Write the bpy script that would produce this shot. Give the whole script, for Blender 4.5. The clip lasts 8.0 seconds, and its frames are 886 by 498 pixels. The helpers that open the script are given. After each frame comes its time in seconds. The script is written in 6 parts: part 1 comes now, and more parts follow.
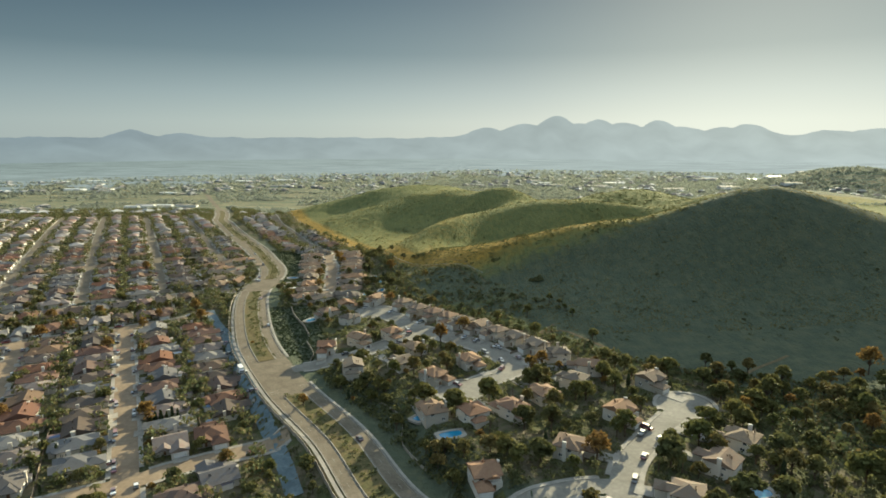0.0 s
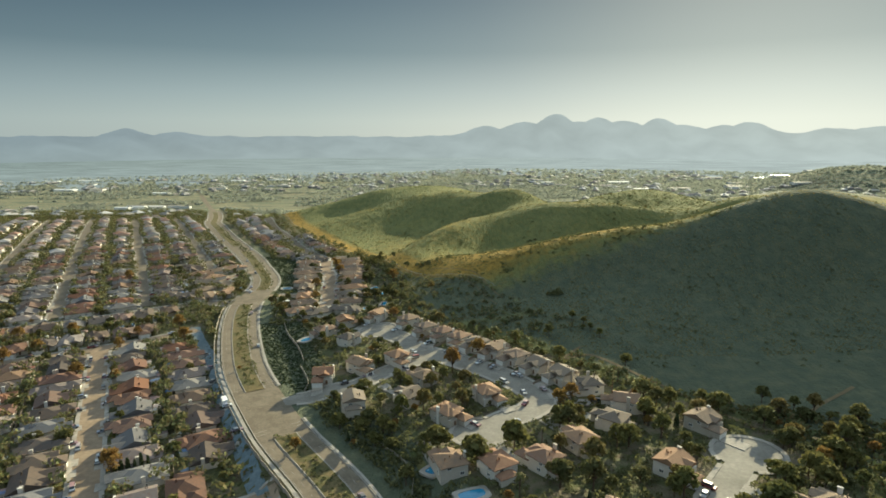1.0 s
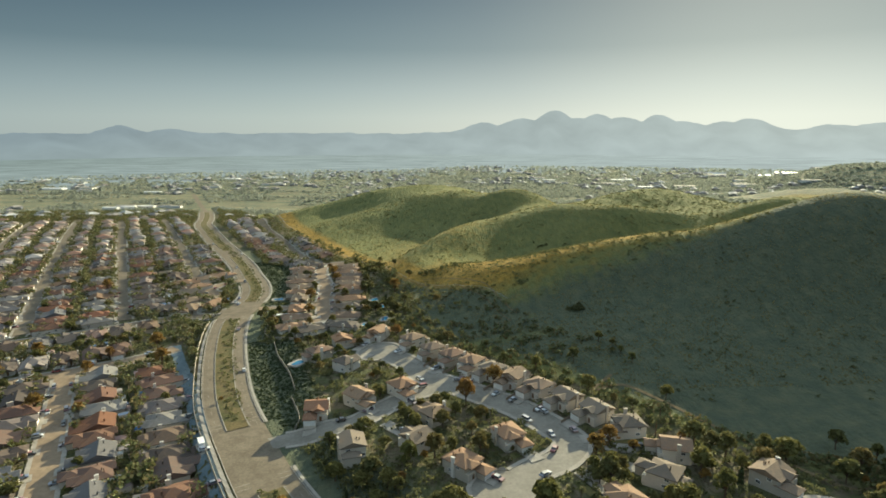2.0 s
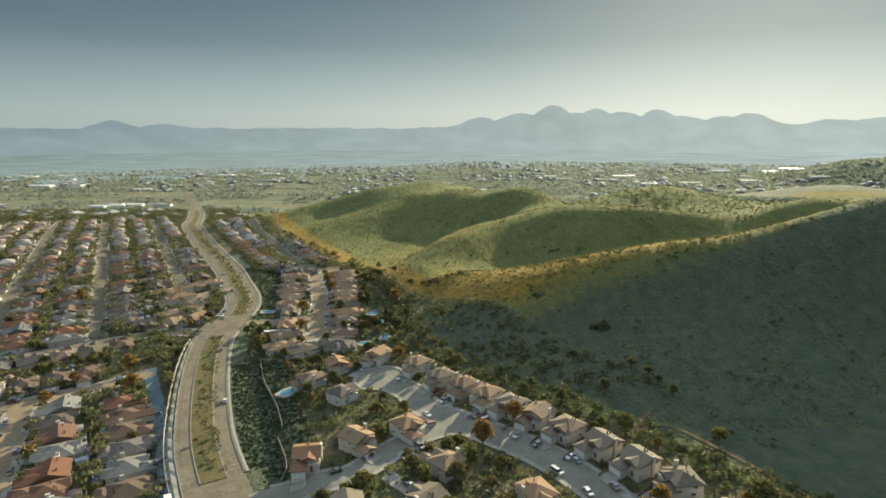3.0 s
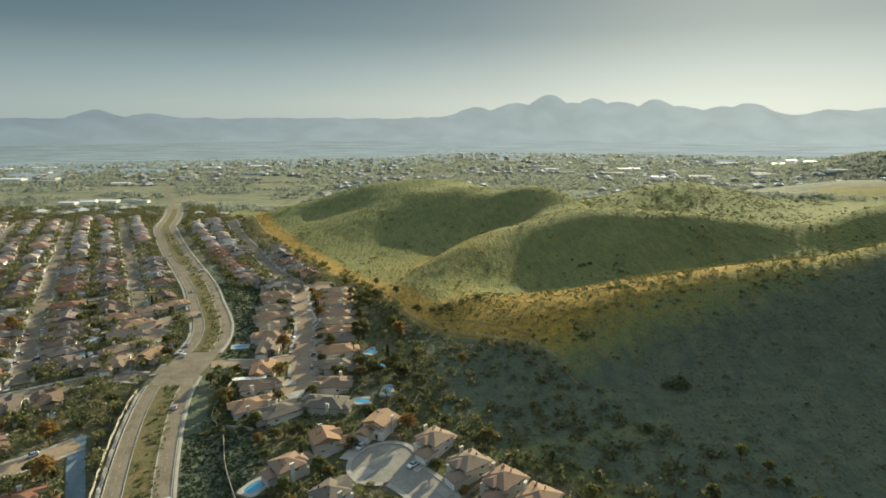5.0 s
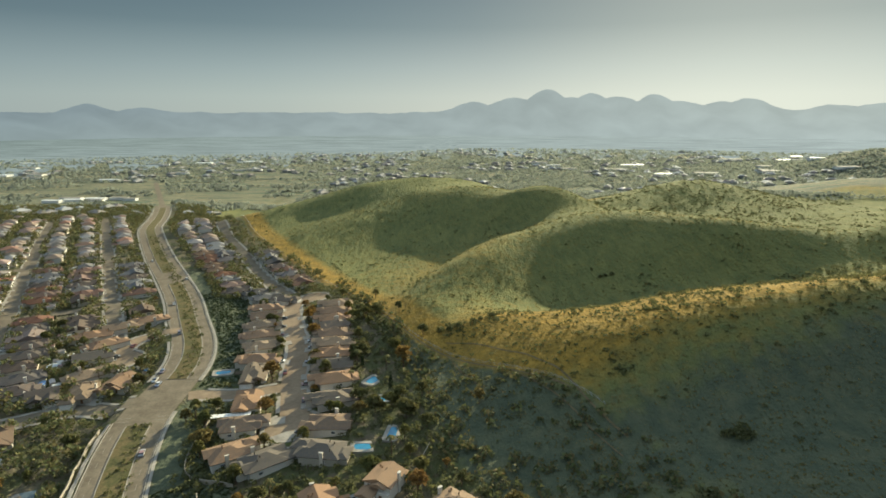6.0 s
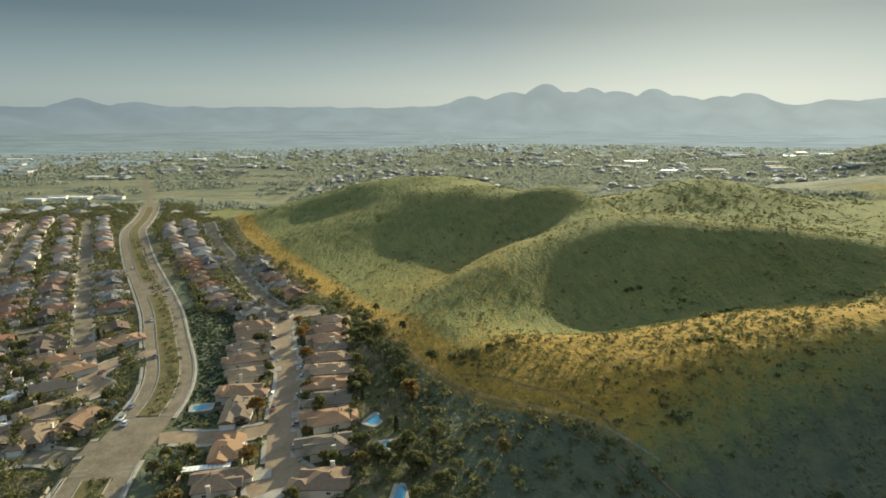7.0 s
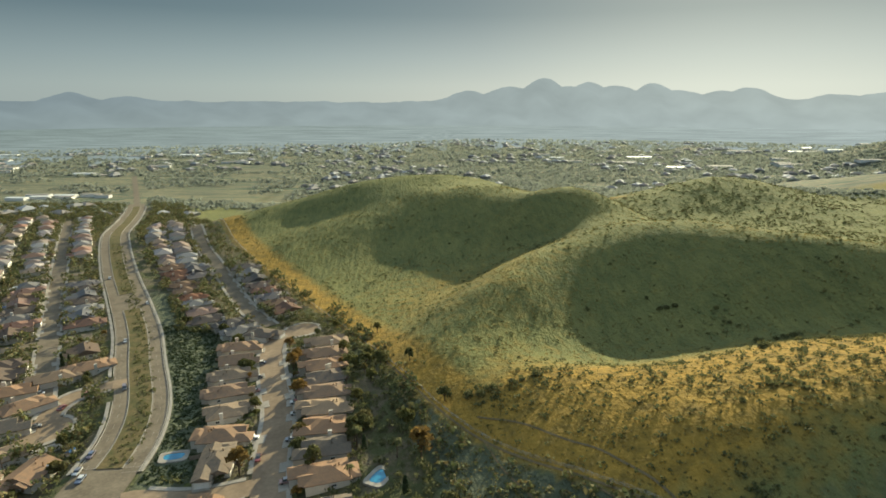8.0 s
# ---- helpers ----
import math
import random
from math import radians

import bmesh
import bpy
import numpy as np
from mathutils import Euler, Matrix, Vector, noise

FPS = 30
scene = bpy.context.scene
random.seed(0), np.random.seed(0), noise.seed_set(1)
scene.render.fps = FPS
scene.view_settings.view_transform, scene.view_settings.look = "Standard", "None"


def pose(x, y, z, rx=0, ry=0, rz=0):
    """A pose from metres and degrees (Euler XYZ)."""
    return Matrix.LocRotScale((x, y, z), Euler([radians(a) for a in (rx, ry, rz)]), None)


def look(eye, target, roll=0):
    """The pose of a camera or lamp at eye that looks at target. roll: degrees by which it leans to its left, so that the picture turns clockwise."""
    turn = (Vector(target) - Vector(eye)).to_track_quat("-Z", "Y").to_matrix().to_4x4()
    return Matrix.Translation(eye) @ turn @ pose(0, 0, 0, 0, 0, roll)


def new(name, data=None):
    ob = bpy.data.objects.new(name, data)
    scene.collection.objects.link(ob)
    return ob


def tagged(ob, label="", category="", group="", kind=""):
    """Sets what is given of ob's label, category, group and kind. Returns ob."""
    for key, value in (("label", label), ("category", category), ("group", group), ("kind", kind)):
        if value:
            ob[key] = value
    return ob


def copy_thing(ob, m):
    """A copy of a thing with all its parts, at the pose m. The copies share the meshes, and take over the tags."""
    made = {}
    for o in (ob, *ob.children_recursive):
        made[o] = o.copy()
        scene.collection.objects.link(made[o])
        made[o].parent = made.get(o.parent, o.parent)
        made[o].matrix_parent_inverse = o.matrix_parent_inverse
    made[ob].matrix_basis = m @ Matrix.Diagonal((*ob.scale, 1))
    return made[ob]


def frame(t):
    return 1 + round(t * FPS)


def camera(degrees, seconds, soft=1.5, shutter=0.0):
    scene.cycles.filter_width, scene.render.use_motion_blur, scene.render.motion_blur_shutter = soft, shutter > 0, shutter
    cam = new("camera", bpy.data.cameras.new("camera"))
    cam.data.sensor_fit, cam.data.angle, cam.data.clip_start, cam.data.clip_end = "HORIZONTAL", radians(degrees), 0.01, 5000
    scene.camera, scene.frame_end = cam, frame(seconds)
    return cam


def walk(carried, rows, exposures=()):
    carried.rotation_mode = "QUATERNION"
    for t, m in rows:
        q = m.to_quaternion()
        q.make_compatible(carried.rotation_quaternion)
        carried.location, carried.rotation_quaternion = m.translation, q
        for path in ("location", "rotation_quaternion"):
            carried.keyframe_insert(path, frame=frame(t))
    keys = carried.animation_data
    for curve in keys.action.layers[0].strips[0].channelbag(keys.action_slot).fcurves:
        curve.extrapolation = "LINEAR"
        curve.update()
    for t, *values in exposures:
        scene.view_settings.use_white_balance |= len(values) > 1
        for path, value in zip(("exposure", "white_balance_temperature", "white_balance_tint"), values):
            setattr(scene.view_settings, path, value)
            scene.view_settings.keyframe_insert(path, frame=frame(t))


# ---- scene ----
cam = camera(75.8, 8.0, soft=1.7)
METRES, EYE, TILT, LEAN, TURN = 305.0, 120.0, -10.8, 0.0, 0.0
ROWS = [
    (0.0, 0.0, 0.0, 0.0, -0.0, 0.0, -0.0),
    (0.5, -0.0114, 0.0612, 0.0125, -0.1, -0.07, 0.07),
    (1.0, -0.0222, 0.1223, 0.0248, -0.2, -0.15, 0.12),
    (1.5, -0.0324, 0.1831, 0.0372, -0.34, -0.28, 0.17),
    (3.0, -0.0593, 0.3645, 0.076, -0.84, -0.97, 0.32),
    (3.5, -0.0679, 0.4248, 0.089, -1.03, -1.23, 0.35),
    (4.0, -0.0769, 0.4855, 0.1006, -1.22, -1.43, 0.36),
    (4.5, -0.0854, 0.5467, 0.1121, -1.4, -1.67, 0.38),
    (6.0, -0.1115, 0.7277, 0.1486, -1.95, -2.44, 0.39),
    (6.5, -0.1202, 0.7886, 0.1601, -2.13, -2.69, 0.37),
    (7.0, -0.1286, 0.849, 0.1721, -2.31, -2.95, 0.42),
    (7.5, -0.1373, 0.9092, 0.1837, -2.49, -3.2, 0.44),
    (8.0, -0.1455, 0.9697, 0.1956, -2.67, -3.47, 0.46),
]
walk(cam, [(t, pose(0, 0, EYE, TILT, LEAN, TURN) @ pose(METRES * x, METRES * y, METRES * z, 90 + pitch, roll, yaw)) for t, x, y, z, yaw, pitch, roll in ROWS],
     exposures=[(0.0, 1.31, 6240, 0), (6.0, 1.17, 6240, 0), (8.0, 1.1, 6240, 0)])

# ---- sky and sun ----
SUN_AZ, SUN_EL = 29.5, 18.0          # degrees right of the flight line, above the horizon
world = bpy.data.worlds.new("hazy_sky")
scene.world = world
world.use_nodes = True
wn = world.node_tree.nodes
sky = wn.new("ShaderNodeTexSky")
sky.sky_type = "NISHITA"
sky.sun_disc = False
sky.sun_elevation, sky.sun_rotation = radians(SUN_EL), radians(SUN_AZ)
sky.altitude, sky.air_density, sky.dust_density, sky.ozone_density = 300, 1.0, 0.8, 2.0
wn["Background"].inputs["Strength"].default_value = 1.0
wl = world.node_tree.links
pale = wn.new("ShaderNodeHueSaturation")      # clear sky, paler, and no brighter than a white veil
pale.inputs["Saturation"].default_value, pale.inputs["Value"].default_value = 0.8, 0.016
lift, ratio, veil = (wn.new("ShaderNodeVectorMath") for _ in range(3))
lift.operation, ratio.operation, veil.operation = "ADD", "DIVIDE", "MULTIPLY"
lift.inputs[1].default_value, veil.inputs[1].default_value = (0.2, 0.2, 0.2), (0.2, 0.203, 0.193)
up = wn.new("ShaderNodeSeparateXYZ")          # the haze layer: bright at the horizon, dark above, brighter overhead as added fill
wl.new(wn.new("ShaderNodeTexCoord").outputs["Generated"], up.inputs[0])
haze = wn.new("ShaderNodeValToRGB")
for i, (at_, c) in enumerate(((0.0, (0.185, 0.192, 0.185)), (0.03, (0.18, 0.187, 0.18)), (0.075, (0.128, 0.14, 0.142)), (0.14, (0.048, 0.062, 0.07)), (0.23, (0.013, 0.023, 0.034)), (0.4, (0.23, 0.26, 0.29)), (1.0, (0.37, 0.415, 0.46)))):
    e = haze.color_ramp.elements[0] if i == 0 else haze.color_ramp.elements[-1] if i == 6 else haze.color_ramp.elements.new(at_)
    e.position, e.color = at_, (*c, 1)
both = wn.new("ShaderNodeMix")
both.data_type, both.blend_type = "RGBA", "ADD"
both.inputs[0].default_value = 1.0
wl.new(up.outputs["Z"], haze.inputs["Fac"])
wl.new(sky.outputs[0], pale.inputs["Color"])
wl.new(pale.outputs[0], lift.inputs[0])
wl.new(pale.outputs[0], ratio.inputs[0])
wl.new(lift.outputs[0], ratio.inputs[1])
wl.new(ratio.outputs[0], veil.inputs[0])
sunward = wn.new("ShaderNodeVectorMath")       # forward scatter of the dusty air round the sun
sunward.operation = "DOT_PRODUCT"
aim = wn.new("ShaderNodeVectorMath")
aim.operation = "NORMALIZE"
wl.new(wn["Texture Coordinate"].outputs["Generated"], aim.inputs[0])
wl.new(aim.outputs[0], sunward.inputs[0])
sunward.inputs[1].default_value = [math.sin(radians(SUN_AZ)) * math.cos(radians(SUN_EL)), math.cos(radians(SUN_AZ)) * math.cos(radians(SUN_EL)), math.sin(radians(SUN_EL))]
spread_ = wn.new("ShaderNodeValToRGB")
for i, (at_, c) in enumerate(((0.3, (0.7, 0.75, 0.8)), (0.7, (0.84, 0.87, 0.89)), (0.9, (1.0, 0.985, 0.98)), (1.0, (1.2, 1.15, 1.09)))):
    e = spread_.color_ramp.elements[0] if i == 0 else spread_.color_ramp.elements[-1] if i == 3 else spread_.color_ramp.elements.new(at_)
    e.position, e.color = at_, (*c, 1)
wl.new(sunward.outputs["Value"], spread_.inputs["Fac"])
haze_veil = wn.new("ShaderNodeMix")
haze_veil.data_type, haze_veil.blend_type = "RGBA", "MULTIPLY"
haze_veil.inputs[0].default_value = 1.0
wl.new(both.outputs[2], haze_veil.inputs[6])
wl.new(spread_.outputs["Color"], haze_veil.inputs[7])
wl.new(veil.outputs[0], both.inputs[6])
wl.new(haze.outputs[0], both.inputs[7])
wl.new(haze_veil.outputs[2], wn["Background"].inputs["Color"])
sun = new("sun", bpy.data.lights.new("sun", "SUN"))
sun.data.energy, sun.data.angle, sun.data.color = 5.0, radians(0.6), (1.0, 0.85, 0.57)
sun_way = Vector((math.sin(radians(SUN_AZ)) * math.cos(radians(SUN_EL)), math.cos(radians(SUN_AZ)) * math.cos(radians(SUN_EL)), math.sin(radians(SUN_EL))))
sun.matrix_world = look(sun_way * 900, (0, 0, 0))


# ---- materials ----
def surface(name, colours, size=1.0, rough=0.9, bump=0.0, bump_size=None, by="world", fine=0.0, spread=0.0, metal=0.0, see=0.0, spec=0.08, haze_veil=0.0):
    """Procedural paint: a ramp over noise of that size in metres, with finer grain, a random shade for each thing, and relief."""
    m = bpy.data.materials.new(name)
    m.use_nodes = True
    n, l = m.node_tree.nodes, m.node_tree.links
    b = n["Principled BSDF"]
    b.inputs["Roughness"].default_value, b.inputs["Metallic"].default_value = rough, metal
    b.inputs["Specular IOR Level"].default_value = spec
    # Bluish sheen weight stands in for aerial haze.
    b.inputs["Sheen Weight"].default_value, b.inputs["Sheen Roughness"].default_value = haze_veil, 0.6
    b.inputs["Sheen Tint"].default_value = (0.86, 0.93, 1.0, 1)
    where = n.new("ShaderNodeNewGeometry").outputs["Position"] if by == "world" else n.new("ShaderNodeTexCoord").outputs["Object"]
    noise_a = n.new("ShaderNodeTexNoise")
    noise_a.inputs["Scale"].default_value, noise_a.inputs["Detail"].default_value, noise_a.inputs["Roughness"].default_value = 1 / size, 6, 0.65
    l.new(where, noise_a.inputs["Vector"])
    fac = noise_a.outputs["Fac"]
    if spread:
        info = n.new("ShaderNodeObjectInfo").outputs["Random"] if spread > 0 else n.new("ShaderNodeNewGeometry").outputs["Random Per Island"]
        mix = n.new("ShaderNodeMix")
        mix.inputs[0].default_value = abs(spread)
        l.new(fac, mix.inputs[2])
        l.new(info, mix.inputs[3])
        fac = mix.outputs[0]
    ramp = n.new("ShaderNodeValToRGB")
    lo, hi = (0.0, 1.0) if spread else (0.28, 0.72)
    ramp.color_ramp.elements[0].position, ramp.color_ramp.elements[-1].position = lo, hi
    for i, c in enumerate(colours):
        e = ramp.color_ramp.elements[0] if i == 0 else ramp.color_ramp.elements[-1] if i == len(colours) - 1 else ramp.color_ramp.elements.new(lo + (hi - lo) * i / (len(colours) - 1))
        e.color = (*c, 1)
    l.new(fac, ramp.inputs["Fac"])
    out = ramp.outputs["Color"]
    if fine:
        grain = n.new("ShaderNodeTexNoise")
        grain.inputs["Scale"].default_value, grain.inputs["Detail"].default_value = 7 / size, 5
        l.new(where, grain.inputs["Vector"])
        span = n.new("ShaderNodeMapRange")
        span.inputs["From Min"].default_value, span.inputs["From Max"].default_value = 0.3, 0.7
        span.inputs["To Min"].default_value, span.inputs["To Max"].default_value = 1 - fine, 1 + fine
        l.new(grain.outputs["Fac"], span.inputs["Value"])
        mul = n.new("ShaderNodeMix")
        mul.data_type, mul.blend_type = "RGBA", "MULTIPLY"
        mul.inputs[0].default_value = 1
        l.new(out, mul.inputs[6])
        l.new(span.outputs[0], mul.inputs[7])
        out = mul.outputs[2]
    l.new(out, b.inputs["Base Color"])
    if bump:
        relief = n.new("ShaderNodeTexNoise")
        relief.inputs["Scale"].default_value, relief.inputs["Detail"].default_value = 1 / (bump_size or size), 4
        l.new(where, relief.inputs["Vector"])
        bn = n.new("ShaderNodeBump")
        bn.inputs["Strength"].default_value, bn.inputs["Distance"].default_value = 1.0, bump
        l.new(relief.outputs["Fac"], bn.inputs["Height"])
        l.new(bn.outputs[0], b.inputs["Normal"])
    if see:                                     # leaves let light through
        thin = n.new("ShaderNodeBsdfTranslucent")
        l.new(out, thin.inputs["Color"])
        both = n.new("ShaderNodeMixShader")
        both.inputs[0].default_value = see
        l.new(b.outputs[0], both.inputs[1])
        l.new(thin.outputs[0], both.inputs[2])
        l.new(both.outputs[0], n["Material Output"].inputs["Surface"])
    return m


ASPHALT = surface("asphalt", [(0.11, 0.09, 0.066), (0.155, 0.128, 0.094), (0.195, 0.16, 0.118)], 7, 0.85, fine=0.14)
PALE_ASPHALT = surface("pale_asphalt", [(0.165, 0.15, 0.125), (0.21, 0.192, 0.162), (0.25, 0.23, 0.195)], 9, 0.85, fine=0.12)
OLD_ASPHALT = surface("worn_asphalt", [(0.175, 0.13, 0.088), (0.225, 0.168, 0.115), (0.27, 0.205, 0.14)], 11, 0.85, fine=0.12)
CONCRETE = surface("concrete", [(0.22, 0.2, 0.172), (0.285, 0.26, 0.225), (0.35, 0.32, 0.275)], 4, 0.85, fine=0.12)
CHANNEL = surface("channel_concrete", [(0.085, 0.115, 0.13), (0.12, 0.155, 0.172), (0.16, 0.195, 0.21)], 7, 0.7, fine=0.15)
PAINT_LINE = surface("road_paint", [(0.22, 0.2, 0.17), (0.32, 0.295, 0.25)], 2, 0.7)
STUCCO = surface("stucco", [(0.36, 0.33, 0.28), (0.5, 0.44, 0.36), (0.6, 0.56, 0.5), (0.45, 0.4, 0.34), (0.68, 0.65, 0.6)], 3, 0.9, spread=0.85, fine=0.06)
ROOF_TILE = surface("clay_tile", [(0.11, 0.09, 0.072), (0.21, 0.152, 0.105), (0.27, 0.195, 0.13), (0.13, 0.11, 0.09), (0.27, 0.165, 0.1), (0.12, 0.105, 0.09), (0.19, 0.145, 0.105)], 1.2, 0.85, 0.08, 0.5, by="object", spread=0.75, fine=0.18, spec=0.06)
ROOF_PALE = surface("concrete_tile", [(0.17, 0.115, 0.08), (0.26, 0.16, 0.1), (0.15, 0.125, 0.1), (0.29, 0.19, 0.12), (0.21, 0.115, 0.075), (0.19, 0.155, 0.12), (0.16, 0.135, 0.115)], 1.2, 0.85, 0.08, 0.5, by="object", spread=0.75, fine=0.18, spec=0.06)
ROOF_MIX = surface("mixed_roofing", [(0.055, 0.05, 0.048), (0.16, 0.08, 0.05), (0.09, 0.08, 0.072), (0.16, 0.105, 0.07), (0.07, 0.062, 0.058), (0.2, 0.19, 0.178), (0.175, 0.082, 0.052), (0.1, 0.085, 0.076), (0.13, 0.13, 0.135), (0.115, 0.07, 0.048)], 1.2, 0.85, 0.06, 0.5, by="object", spread=0.88, fine=0.22, spec=0.06)
# Valley roofs greyed and evened out, haze put into their colours.
ROOF_VALLEY = surface("hazed_valley_roofing", [(0.14, 0.135, 0.125), (0.22, 0.165, 0.13), (0.2, 0.19, 0.18), (0.26, 0.22, 0.18), (0.36, 0.35, 0.34), (0.19, 0.18, 0.17)], 3, 0.85, spread=-0.92, haze_veil=0.3)
ROOF_FAR = surface("mixed_roofing_far", [(0.08, 0.074, 0.07), (0.2, 0.105, 0.065), (0.13, 0.118, 0.11), (0.23, 0.16, 0.11), (0.1, 0.09, 0.082), (0.3, 0.285, 0.27), (0.24, 0.115, 0.07), (0.16, 0.138, 0.122), (0.2, 0.2, 0.21)], 1.2, 0.85, spread=-0.92, spec=0.06, haze_veil=0.12)
WALL_FAR = surface("mixed_stucco_far", [(0.4, 0.36, 0.3), (0.55, 0.5, 0.44), (0.62, 0.6, 0.56), (0.45, 0.4, 0.34), (0.7, 0.68, 0.64)], 3, 0.9, spread=-0.9, haze_veil=0.05)
WHITE = surface("white_paint", [(0.62, 0.61, 0.58), (0.74, 0.73, 0.7)], 1.5, 0.5)
DOOR_WOOD = surface("door_wood", [(0.12, 0.07, 0.04), (0.2, 0.12, 0.07)], 0.4, 0.5)
GLASS = surface("window_glass", [(0.03, 0.035, 0.04), (0.05, 0.055, 0.06)], 2, 0.08, spec=0.8)
FENCE = surface("fence_wood", [(0.2, 0.15, 0.11), (0.3, 0.24, 0.18)], 2, 0.9, fine=0.2)
MEDIAN = surface("median_planting", [(0.055, 0.055, 0.026), (0.085, 0.08, 0.036), (0.13, 0.1, 0.05), (0.075, 0.072, 0.032)], 6, 0.95, 0.06, 0.4, fine=0.25)
BLOCK = surface("block_wall", [(0.27, 0.235, 0.19), (0.36, 0.32, 0.265)], 3, 0.9, fine=0.15)
LAWN = surface("lawn", [(0.06, 0.08, 0.028), (0.1, 0.1, 0.04), (0.155, 0.125, 0.055)], 9, 0.95, 0.05, 0.4, fine=0.2)
POOL = surface("pool_water", [(0.02, 0.15, 0.27), (0.035, 0.22, 0.36)], 3, 0.06, 0.02, 0.8, spec=0.6)
# Valley walls toned close to the roofs, with haze in the colour.
WALL_VALLEY = surface("hazed_valley_stucco", [(0.16, 0.152, 0.135), (0.21, 0.2, 0.182), (0.27, 0.262, 0.245)], 3, 0.9, spread=-0.9, haze_veil=0.2)
BARK = surface("bark", [(0.07, 0.05, 0.035), (0.14, 0.1, 0.07)], 0.5, 0.95, 0.03)
LEAF = surface("leaves", [(0.065, 0.078, 0.028), (0.105, 0.11, 0.038), (0.15, 0.135, 0.046), (0.09, 0.093, 0.038), (0.18, 0.135, 0.05), (0.12, 0.1, 0.04)], 2.5, 0.75, spread=0.6, by="object", fine=0.35, see=0.3)
LEAF_DRY = surface("autumn_leaves", [(0.15, 0.1, 0.035), (0.23, 0.145, 0.045), (0.18, 0.1, 0.04)], 2.5, 0.75, spread=0.6, by="object", fine=0.3, see=0.35)
LEAF_DARK = surface("cypress_leaves", [(0.042, 0.056, 0.026), (0.062, 0.076, 0.034)], 1.5, 0.8, by="object", fine=0.3, see=0.15)
# Paler, greyer leaves: distance haze is mixed into the green.
LEAF_VALLEY = surface("hazed_valley_leaves", [(0.155, 0.178, 0.148), (0.195, 0.212, 0.175), (0.172, 0.192, 0.16)], 60, 0.9, spread=-0.5, see=0.68, haze_veil=0.5)
LEAF_FAR = surface("far_leaves", [(0.062, 0.078, 0.033), (0.1, 0.115, 0.047), (0.135, 0.138, 0.055), (0.175, 0.135, 0.06), (0.085, 0.096, 0.045)], 40, 0.8, spread=-0.6, see=0.25, haze_veil=0.05)
SCRUB = surface("scrub_leaves", [(0.07, 0.08, 0.034), (0.11, 0.115, 0.048), (0.145, 0.14, 0.06), (0.088, 0.094, 0.046)], 25, 0.85, spread=-0.55, see=0.4, haze_veil=0.05)
TUFT = surface("grass_tufts", [(0.13, 0.135, 0.055), (0.19, 0.175, 0.07), (0.26, 0.195, 0.07), (0.16, 0.155, 0.06)], 22, 0.9, spread=-0.5, see=0.55, haze_veil=0.05)
CAR_PAINT = surface("car_paint", [(0.55, 0.55, 0.55), (0.03, 0.03, 0.035), (0.7, 0.7, 0.69), (0.12, 0.14, 0.18), (0.25, 0.04, 0.035), (0.35, 0.35, 0.36), (0.06, 0.1, 0.2)], 5, 0.45, spread=0.97, by="object", spec=0.6)
RUBBER = surface("rubber", [(0.02, 0.02, 0.02), (0.03, 0.03, 0.03)], 0.5, 0.8)
TRAIL = surface("bare_earth", [(0.115, 0.088, 0.05), (0.17, 0.13, 0.075)], 4, 0.95, fine=0.15)
METAL = surface("grey_metal", [(0.3, 0.31, 0.32), (0.4, 0.41, 0.42)], 1, 0.45, metal=0.6)


